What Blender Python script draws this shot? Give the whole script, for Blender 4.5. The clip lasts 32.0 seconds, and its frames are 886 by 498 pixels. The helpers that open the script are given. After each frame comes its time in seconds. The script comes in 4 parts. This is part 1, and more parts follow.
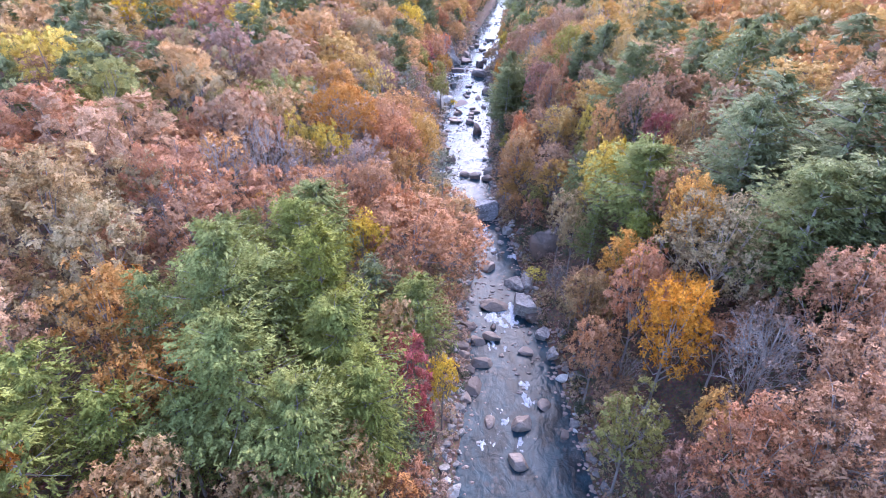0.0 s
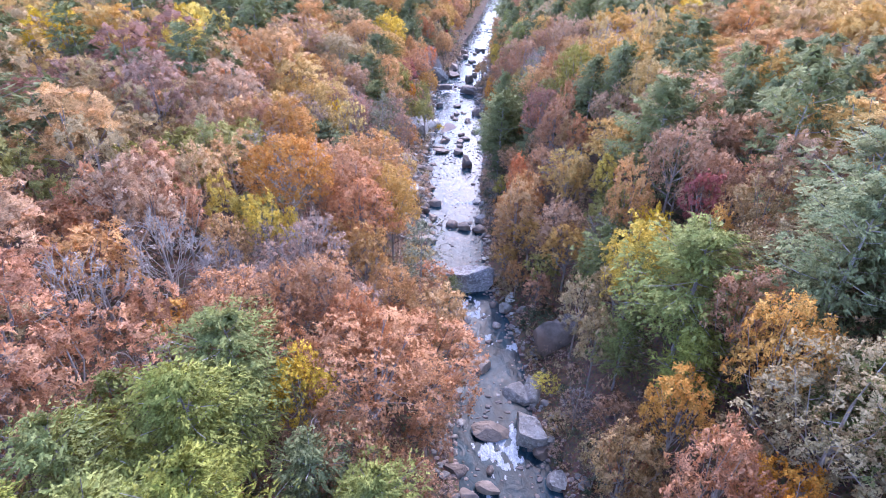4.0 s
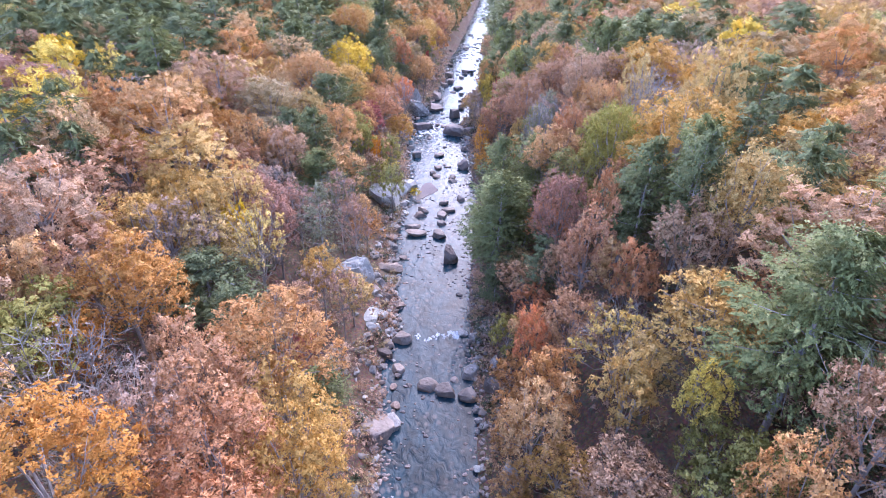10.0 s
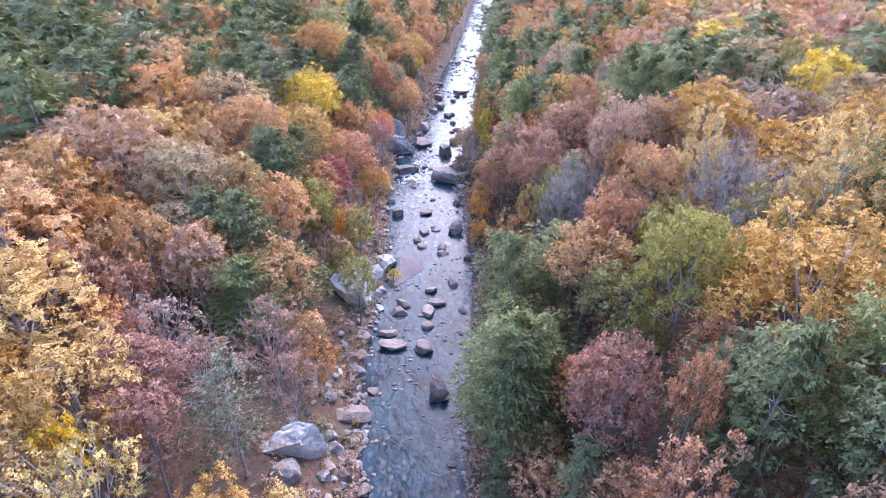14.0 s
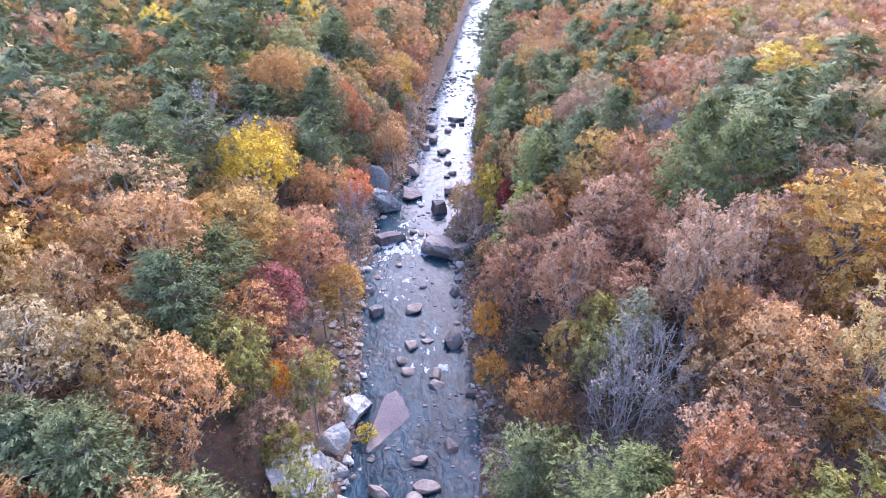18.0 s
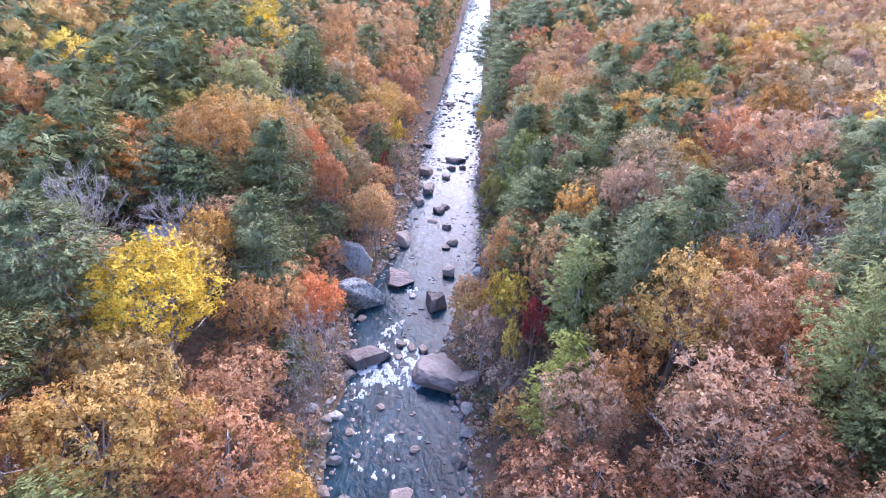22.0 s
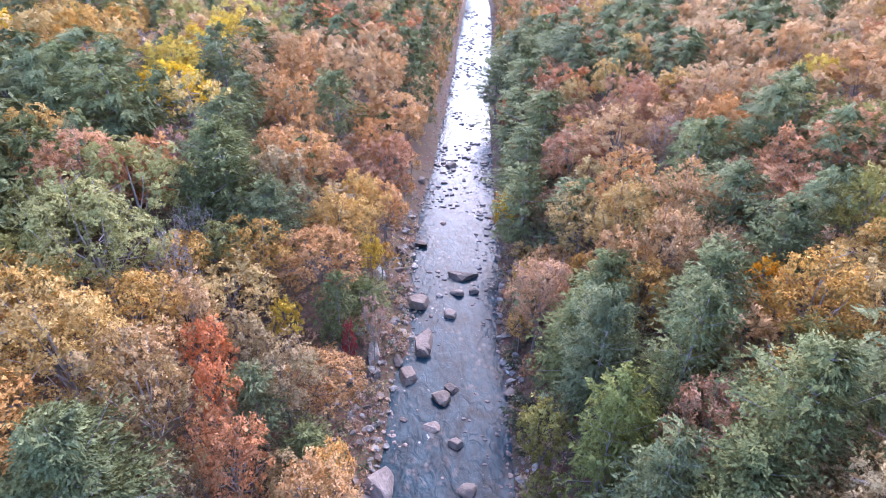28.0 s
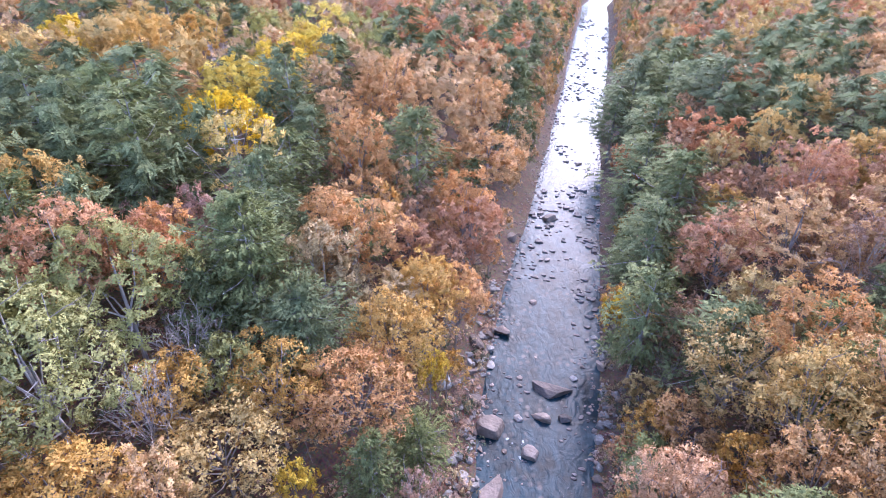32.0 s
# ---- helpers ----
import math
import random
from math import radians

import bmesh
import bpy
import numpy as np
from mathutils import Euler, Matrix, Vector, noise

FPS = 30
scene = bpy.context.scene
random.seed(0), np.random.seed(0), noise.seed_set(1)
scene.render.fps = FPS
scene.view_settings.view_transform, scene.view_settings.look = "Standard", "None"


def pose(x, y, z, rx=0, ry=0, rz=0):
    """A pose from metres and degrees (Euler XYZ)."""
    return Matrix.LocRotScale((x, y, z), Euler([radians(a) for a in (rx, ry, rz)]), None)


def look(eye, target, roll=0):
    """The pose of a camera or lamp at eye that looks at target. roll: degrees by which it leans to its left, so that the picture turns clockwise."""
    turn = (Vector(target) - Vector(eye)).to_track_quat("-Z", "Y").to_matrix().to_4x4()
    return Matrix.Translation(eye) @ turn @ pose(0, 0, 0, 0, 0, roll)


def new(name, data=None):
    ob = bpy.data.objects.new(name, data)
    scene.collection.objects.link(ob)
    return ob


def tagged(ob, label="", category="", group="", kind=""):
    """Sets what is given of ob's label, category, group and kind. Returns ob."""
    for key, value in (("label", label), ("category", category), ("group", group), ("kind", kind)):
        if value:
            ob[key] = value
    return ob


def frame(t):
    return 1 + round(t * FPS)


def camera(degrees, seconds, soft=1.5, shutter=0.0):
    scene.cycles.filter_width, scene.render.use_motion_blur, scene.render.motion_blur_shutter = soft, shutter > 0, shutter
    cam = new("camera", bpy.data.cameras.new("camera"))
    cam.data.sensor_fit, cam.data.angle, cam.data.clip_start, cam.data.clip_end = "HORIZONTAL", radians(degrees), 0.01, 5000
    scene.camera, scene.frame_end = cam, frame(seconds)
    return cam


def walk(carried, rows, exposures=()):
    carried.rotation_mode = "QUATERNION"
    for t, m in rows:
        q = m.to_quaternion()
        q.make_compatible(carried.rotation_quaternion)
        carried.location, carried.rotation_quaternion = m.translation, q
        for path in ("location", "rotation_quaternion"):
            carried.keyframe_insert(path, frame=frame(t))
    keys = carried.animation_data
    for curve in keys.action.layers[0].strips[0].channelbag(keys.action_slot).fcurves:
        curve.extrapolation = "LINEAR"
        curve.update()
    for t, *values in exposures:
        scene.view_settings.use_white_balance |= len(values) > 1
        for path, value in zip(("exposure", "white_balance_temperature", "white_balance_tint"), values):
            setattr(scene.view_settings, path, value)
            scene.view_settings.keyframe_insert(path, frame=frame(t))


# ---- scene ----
cam = camera(78.3, 32.0, 1.0)
METRES, EYE, TILT, LEAN, TURN = 260.0, 56.7, -32.0, 0.0, 2.3
ROWS = [
    (0.0, 0.0, 0.0, 0.0, -0.02, 0.61, -2.21),
    (0.5, 0.0006, 0.0089, 0.0056, -0.08, 0.63, -2.08),
    (1.0, 0.0013, 0.0187, 0.0117, -0.13, 0.64, -1.96),
    (1.5, 0.0018, 0.0292, 0.018, -0.25, 0.69, -1.84),
    (2.0, 0.0024, 0.0402, 0.0248, -0.35, 0.69, -1.74),
    (2.5, 0.0031, 0.0518, 0.0318, -0.44, 0.69, -1.64),
    (3.0, 0.004, 0.0637, 0.0391, -0.53, 0.68, -1.55),
    (3.5, 0.005, 0.0759, 0.0466, -0.63, 0.68, -1.48),
    (5.5, 0.0088, 0.1275, 0.0776, -0.93, 0.7, -1.19),
    (6.0, 0.0095, 0.1396, 0.0851, -0.99, 0.72, -1.15),
    (6.5, 0.0102, 0.1518, 0.0926, -1.09, 0.72, -1.08),
    (7.0, 0.0108, 0.1642, 0.1003, -1.2, 0.71, -1.05),
    (7.5, 0.0119, 0.1767, 0.108, -1.25, 0.71, -0.96),
    (8.0, 0.0129, 0.1897, 0.1159, -1.34, 0.72, -0.85),
    (8.5, 0.014, 0.203, 0.1238, -1.46, 0.74, -0.8),
    (9.0, 0.0155, 0.2167, 0.1317, -1.45, 0.81, -0.75),
    (9.5, 0.0166, 0.2308, 0.1405, -1.58, 0.76, -0.67),
    (10.0, 0.0179, 0.2451, 0.1492, -1.67, 0.76, -0.61),
    (10.5, 0.0194, 0.2594, 0.158, -1.68, 0.77, -0.55),
    (11.0, 0.0204, 0.2738, 0.167, -1.81, 0.74, -0.52),
    (11.5, 0.0219, 0.288, 0.1754, -1.82, 0.79, -0.44),
    (12.0, 0.0225, 0.3018, 0.1842, -1.97, 0.72, -0.36),
    (12.5, 0.0234, 0.3158, 0.1928, -2.05, 0.71, -0.31),
    (13.0, 0.0241, 0.3298, 0.2016, -2.15, 0.7, -0.24),
    (13.5, 0.0248, 0.3438, 0.2105, -2.23, 0.68, -0.15),
    (14.0, 0.0254, 0.358, 0.2195, -2.32, 0.68, -0.09),
    (14.5, 0.0262, 0.3722, 0.2283, -2.38, 0.69, -0.05),
    (16.5, 0.031, 0.429, 0.2673, -2.4, 0.17, 0.58),
    (17.0, 0.0317, 0.4431, 0.2759, -2.45, 0.21, 0.62),
    (17.5, 0.0322, 0.457, 0.2847, -2.53, 0.15, 0.65),
    (18.0, 0.0327, 0.4711, 0.2934, -2.62, 0.16, 0.7),
    (18.5, 0.0332, 0.485, 0.3019, -2.71, 0.2, 0.7),
    (19.0, 0.0337, 0.4991, 0.3108, -2.77, 0.15, 0.73),
    (19.5, 0.0343, 0.5132, 0.3194, -2.81, 0.16, 0.75),
    (20.0, 0.0344, 0.5274, 0.3281, -2.96, 0.16, 0.75),
    (20.5, 0.035, 0.5416, 0.337, -2.97, 0.12, 0.81),
    (21.0, 0.0354, 0.556, 0.3458, -3.05, 0.13, 0.84),
    (21.5, 0.0359, 0.5697, 0.354, -3.11, 0.13, 0.85),
    (22.0, 0.0365, 0.5846, 0.363, -3.17, 0.1, 0.86),
    (22.5, 0.0371, 0.5996, 0.3722, -3.26, 0.09, 0.91),
    (23.0, 0.0378, 0.6148, 0.3815, -3.29, 0.06, 0.98),
    (23.5, 0.0383, 0.629, 0.3903, -3.35, 0.03, 1.02),
    (24.0, 0.0388, 0.6454, 0.4005, -3.4, -0.02, 1.03),
    (24.5, 0.0392, 0.6598, 0.4093, -3.48, -0.02, 1.04),
    (25.0, 0.0396, 0.6762, 0.4195, -3.56, -0.04, 1.08),
    (25.5, 0.04, 0.6907, 0.4283, -3.61, -0.05, 1.08),
    (27.5, 0.0413, 0.751, 0.4688, -3.97, -0.63, 1.08),
    (28.0, 0.0417, 0.7643, 0.4769, -4.04, -0.63, 1.08),
    (28.5, 0.0421, 0.7765, 0.4844, -4.07, -0.62, 1.11),
    (29.0, 0.0423, 0.7871, 0.4912, -4.14, -0.64, 1.13),
    (29.5, 0.0425, 0.7975, 0.4977, -4.21, -0.64, 1.15),
    (30.0, 0.0428, 0.8081, 0.5042, -4.28, -0.62, 1.16),
    (30.5, 0.0433, 0.8187, 0.5106, -4.31, -0.62, 1.18),
    (31.0, 0.0439, 0.8292, 0.5171, -4.34, -0.63, 1.21),
    (31.5, 0.0434, 0.839, 0.5235, -2.43, -0.69, -0.12),
    (32.0, 0.0421, 0.847, 0.5288, 4.91, -1.13, -4.83),
]
LIGHTING = ((0.0, 2.62, 6070, 33), (32.0, 2.62, 6070, 33))
walk(cam, [(t, pose(0, 0, EYE, TILT, LEAN, TURN) @ pose(METRES * x, METRES * y, METRES * z, 90 + pitch, roll, yaw)) for t, x, y, z, yaw, pitch, roll in ROWS], LIGHTING)
SKY, SUN = 0.15, 1.0

# ---- world and light: overcast autumn afternoon ----
world = bpy.data.worlds.new("sky")
scene.world = world
world.use_nodes = True
wn = world.node_tree.nodes
sky = wn.new("ShaderNodeTexSky")
sky.sky_type = "NISHITA"
sky.sun_disc = False
sky.sun_elevation, sky.sun_rotation = radians(38), radians(20)
sky.air_density, sky.dust_density, sky.ozone_density = 1.0, 0.7, 3.0
wn["Background"].inputs["Strength"].default_value = SKY
world.node_tree.links.new(sky.outputs[0], wn["Background"].inputs["Color"])
sun_data = bpy.data.lights.new("sun", "SUN")
sun_data.energy, sun_data.angle, sun_data.color = SUN, radians(50), (1.0, 0.97, 0.93)
sun = new("sun", sun_data)
sun.matrix_world = look((0, 0, 200), (-math.sin(radians(20)) * math.cos(radians(38)), -math.cos(radians(20)) * math.cos(radians(38)), 200 - math.sin(radians(38))))


# ---- materials ----
class Nodes:
    def __init__(self, name):
        self.mat = bpy.data.materials.new(name)
        self.mat.use_nodes = True
        self.tree = self.mat.node_tree
        self.tree.nodes.clear()
        self.out = self.add("ShaderNodeOutputMaterial")

    def add(self, kind, **inputs):
        node = self.tree.nodes.new(kind)
        for key, value in inputs.items():
            self.put(node, key, value)
        return node

    def put(self, node, key, value):
        socket = node.inputs[int(key[1:])] if key[0] == "i" and key[1:].isdigit() else node.inputs[key.replace("_", " ")]
        if isinstance(value, bpy.types.NodeSocket):
            self.tree.links.new(value, socket)
        else:
            socket.default_value = value

    def mix(self, fac, a, b, blend="MIX"):
        node = self.tree.nodes.new("ShaderNodeMix")
        node.data_type, node.blend_type = "RGBA", blend
        for i, v in ((0, fac), (6, a), (7, b)):
            if isinstance(v, bpy.types.NodeSocket):
                self.tree.links.new(v, node.inputs[i])
            else:
                node.inputs[i].default_value = v if i == 0 else (*v[:3], 1)
        return node.outputs[2]

    def ramp(self, value, a, b, lo=0.0, hi=1.0):
        node = self.tree.nodes.new("ShaderNodeMapRange")
        self.put(node, "Value", value)
        for key, v in (("From Min", a), ("From Max", b), ("To Min", lo), ("To Max", hi)):
            node.inputs[key].default_value = v
        return node.outputs[0]

    def place(self, stretch=(1, 1, 1)):
        pos = self.add("ShaderNodeNewGeometry").outputs["Position"]
        node = self.add("ShaderNodeMapping", Vector=pos)
        node.inputs["Scale"].default_value = stretch
        return node.outputs[0]

    def noise(self, scale, detail=3.0, stretch=(1, 1, 1), rough=0.55):
        return self.add("ShaderNodeTexNoise", Vector=self.place(stretch), Scale=scale, Detail=detail, Roughness=rough).outputs["Fac"]

    def bump(self, height, strength, distance):
        return self.add("ShaderNodeBump", Height=height, Strength=strength, Distance=distance).outputs[0]


def leaf_material(name, main, light, second, patch=0.5, clear=0.33, scale=8.5, keep=0.42):
    """Foliage: colour from leaf to leaf, from spray to spray, from patch to patch and from tree to tree."""
    n = Nodes(name)
    geometry = n.add("ShaderNodeNewGeometry")
    leaf = n.add("ShaderNodeTexVoronoi", Vector=n.place(), Scale=scale).outputs["Color"]
    one = n.add("ShaderNodeSeparateColor", Color=leaf)
    col = n.mix(n.ramp(geometry.outputs["Random Per Island"], 0.0, 1.0, 0.0, 0.75), main, light)
    col = n.mix(n.ramp(n.noise(0.42, 3), 0.5 - patch * 0.12, 0.72, 0, patch), col, second)
    col = n.mix(n.ramp(one.outputs["Green"], 0.2, 1.0, 0.0, 0.5), col, light)
    whole = n.add("ShaderNodeObjectInfo").outputs["Random"]
    value = n.add("ShaderNodeMath", i0=n.ramp(n.noise(0.09, 1), 0.25, 0.75, 0.86, 1.16), i1=n.ramp(one.outputs["Blue"], 0, 1, 0.7, 1.28))
    value.operation = "MULTIPLY"
    shade = n.add("ShaderNodeHueSaturation", Color=col, Hue=n.ramp(whole, 0, 1, 0.494, 0.512), Value=value.outputs[0], Saturation=n.ramp(whole, 1, 0, 0.84, 1.04))
    # each leaf tilts its own way
    tilt = n.add("ShaderNodeVectorMath", i0=leaf, i1=(0.5, 0.5, 0.5))
    tilt.operation = "SUBTRACT"
    lean = n.add("ShaderNodeVectorMath", i0=tilt.outputs[0], i1=(0.7, 0.7, 0.7), i2=geometry.outputs["Normal"])
    lean.operation = "MULTIPLY_ADD"
    facing = n.add("ShaderNodeVectorMath", i0=lean.outputs[0])
    facing.operation = "NORMALIZE"
    green = n.add("ShaderNodeBsdfPrincipled", Base_Color=shade.outputs[0], Roughness=0.7, Normal=facing.outputs[0])
    green.inputs["Specular IOR Level"].default_value = 0.12
    thin = n.add("ShaderNodeBsdfTranslucent", Color=shade.outputs[0])
    both = n.add("ShaderNodeMixShader", i0=clear, i1=green.outputs[0], i2=thin.outputs[0])
    # a spray of leaves has gaps between its leaves
    gaps = n.add("ShaderNodeMath", i0=one.outputs["Red"], i1=keep)
    gaps.operation = "GREATER_THAN"
    spray = n.add("ShaderNodeMixShader", i0=gaps.outputs[0], i1=n.add("ShaderNodeBsdfTransparent").outputs[0], i2=both.outputs[0])
    n.put(n.out, "Surface", spray.outputs[0])
    return n.mat


def solid(name, dark, light, scale, rough=0.85, bump=0.4, depth=0.05, fine=None, stretch=(1, 1, 1), stain=None, lichen=None):
    n = Nodes(name)
    a = n.noise(scale, 6, stretch, 0.65)
    col = n.mix(n.ramp(a, 0.32, 0.68), dark, light)
    if stain:
        col = n.mix(n.ramp(n.noise(scale * 0.23, 4), 0.5, 0.66, 0, 0.8), col, stain)
    if lichen:
        col = n.mix(n.ramp(n.noise(2.3, 6, rough=0.75), 0.5, 0.6, 0, 0.85), col, lichen)
        col = n.mix(n.ramp(n.noise(1.1, 5, (1, 1, 2.2), 0.7), 0.6, 0.68, 0, 0.8), col, tuple(0.3 * c for c in dark))
    whole = n.add("ShaderNodeObjectInfo").outputs["Random"]
    hsv = n.add("ShaderNodeHueSaturation", Color=col, Value=n.ramp(whole, 0, 1, 0.8, 1.2))
    b = n.bump(n.noise(fine or scale * 4, 5, stretch), bump, depth)
    p = n.add("ShaderNodeBsdfPrincipled", Base_Color=hsv.outputs[0], Roughness=rough, Normal=b)
    n.put(n.out, "Surface", p.outputs[0])
    return n.mat


LEAF = {
    "o": leaf_material("russet leaves", (0.43, 0.21, 0.115), (0.55, 0.31, 0.18), (0.5, 0.265, 0.11), 0.5),
    "t": leaf_material("tan leaves", (0.37, 0.24, 0.115), (0.48, 0.335, 0.165), (0.33, 0.27, 0.115), 0.6),
    "r": leaf_material("orange leaves", (0.52, 0.25, 0.09), (0.63, 0.355, 0.15), (0.55, 0.33, 0.11), 0.6),
    "k": leaf_material("pink red leaves", (0.5, 0.215, 0.1), (0.6, 0.315, 0.155), (0.55, 0.275, 0.1), 0.5),
    "g": leaf_material("golden leaves", (0.53, 0.3, 0.075), (0.62, 0.385, 0.12), (0.5, 0.32, 0.08), 0.6),
    "G": leaf_material("amber leaves", (0.7, 0.28, 0.025), (0.82, 0.41, 0.06), (0.7, 0.36, 0.03), 0.5),
    "y": leaf_material("yellow leaves", (0.64, 0.4, 0.02), (0.79, 0.54, 0.045), (0.58, 0.37, 0.03), 0.6),
    "m": leaf_material("crimson leaves", (0.32, 0.055, 0.06), (0.45, 0.1, 0.09), (0.37, 0.09, 0.06), 0.4),
    "w": leaf_material("maroon leaves", (0.33, 0.165, 0.12), (0.43, 0.24, 0.17), (0.37, 0.19, 0.12), 0.4),
    "l": leaf_material("olive leaves", (0.27, 0.25, 0.065), (0.38, 0.355, 0.105), (0.35, 0.27, 0.08), 0.6),
    "d": leaf_material("copper leaves", (0.48, 0.215, 0.05), (0.58, 0.29, 0.085), (0.54, 0.3, 0.06), 0.5),
    "R": leaf_material("scarlet leaves", (0.62, 0.165, 0.055), (0.73, 0.26, 0.09), (0.65, 0.27, 0.065), 0.5),
    "p": leaf_material("pine needles", (0.13, 0.155, 0.058), (0.24, 0.262, 0.1), (0.18, 0.2, 0.088), 0.6, 0.25, 8.0, 0.34),
    "P": leaf_material("fresh pine needles", (0.205, 0.235, 0.05), (0.335, 0.35, 0.09), (0.255, 0.27, 0.08), 0.6, 0.3, 8.0, 0.34),
    "q": leaf_material("thin pine needles", (0.18, 0.185, 0.11), (0.29, 0.29, 0.17), (0.23, 0.22, 0.14), 0.6, 0.2, 8.0, 0.4),
    "h": leaf_material("laurel leaves", (0.06, 0.08, 0.045), (0.13, 0.155, 0.085), (0.1, 0.11, 0.065), 0.5, 0.15),
    "Y": leaf_material("shrub leaves", (0.62, 0.46, 0.03), (0.78, 0.6, 0.06), (0.54, 0.45, 0.05), 0.5),
    "s": leaf_material("sparse leaves", (0.41, 0.25, 0.18), (0.51, 0.34, 0.25), (0.45, 0.28, 0.16), 0.5),
    "z": leaf_material("pale yellow leaves", (0.6, 0.38, 0.08), (0.74, 0.52, 0.14), (0.55, 0.33, 0.12), 0.5),
    "b": leaf_material("last grey leaves", (0.36, 0.28, 0.23), (0.45, 0.37, 0.32), (0.39, 0.28, 0.21), 0.4),
}
BARK = solid("grey bark", (0.16, 0.13, 0.11), (0.36, 0.32, 0.29), 1.4, 0.9, 0.6, 0.03, 9, (1, 1, 0.3))
PALE_BARK = solid("pale bark", (0.21, 0.18, 0.155), (0.4, 0.36, 0.32), 1.2, 0.85, 0.4, 0.02, 8, (1, 1, 0.4))
PINE_BARK = solid("pine bark", (0.16, 0.14, 0.13), (0.42, 0.4, 0.39), 1.5, 0.9, 0.6, 0.03, 9)
ROCK = {
    "d": solid("dark sandstone", (0.085, 0.07, 0.06), (0.26, 0.205, 0.17), 0.55, 0.8, 0.8, 0.12, 3.2, stain=(0.27, 0.18, 0.13)),
    "g": solid("grey sandstone", (0.14, 0.13, 0.115), (0.39, 0.36, 0.325), 0.6, 0.85, 0.9, 0.16, 2.4, stain=(0.2, 0.17, 0.14), lichen=(0.42, 0.4, 0.36)),
    "n": solid("tan sandstone", (0.17, 0.13, 0.105), (0.37, 0.295, 0.235), 0.6, 0.8, 0.7, 0.1, 3.0, stain=(0.22, 0.17, 0.14)),
    "w": solid("pale lichen rock", (0.35, 0.34, 0.3), (0.56, 0.55, 0.5), 0.7, 0.85, 0.9, 0.16, 2.6, stain=(0.36, 0.33, 0.29), lichen=(0.6, 0.6, 0.55)),
}
ROCK["W"] = solid("banded grey sandstone", (0.1, 0.1, 0.1), (0.36, 0.36, 0.36), 0.5, 0.75, 0.9, 0.14, 2.6, (0.5, 0.5, 3.2), (0.2, 0.16, 0.13), (0.5, 0.5, 0.49))
ROCK["G"] = solid("dark lichen rock", (0.13, 0.13, 0.115), (0.4, 0.4, 0.36), 0.9, 0.85, 0.9, 0.12, 3.0, stain=(0.1, 0.09, 0.085), lichen=(0.5, 0.51, 0.47))
ROCK["N"] = solid("stained tan sandstone", (0.16, 0.13, 0.11), (0.36, 0.295, 0.245), 0.35, 0.8, 0.7, 0.1, 3.0, stain=(0.14, 0.11, 0.12))
ROCK["F"] = solid("red brown slab rock", (0.1, 0.082, 0.075), (0.28, 0.22, 0.185), 0.5, 0.75, 0.7, 0.1, 3.0, stain=(0.16, 0.13, 0.13))
ROCK["f"] = ROCK["n"]
SHALLOWS = solid("wet stones", (0.06, 0.055, 0.055), (0.3, 0.24, 0.21), 0.8, 0.6, 0.6, 0.06, 5)
COBBLE = solid("cobbles", (0.13, 0.1, 0.085), (0.4, 0.31, 0.26), 0.9, 0.85, 0.6, 0.06, 5)


def ground_material():
    n = Nodes("leaf litter")
    base = n.mix(n.ramp(n.noise(1.3, 6), 0.3, 0.7), (0.05, 0.035, 0.025), (0.19, 0.11, 0.065))
    base = n.mix(n.ramp(n.noise(0.12, 3), 0.45, 0.65, 0, 0.7), base, (0.13, 0.1, 0.06))
    cells = n.add("ShaderNodeTexVoronoi", Vector=n.place(), Scale=5.0)
    base = n.mix(0.35, base, cells.outputs["Color"], "OVERLAY")
    p = n.add("ShaderNodeBsdfPrincipled", Base_Color=base, Roughness=0.95, Normal=n.bump(n.noise(4.5, 5), 0.8, 0.15))
    n.put(n.out, "Surface", p.outputs[0])
    return n.mat


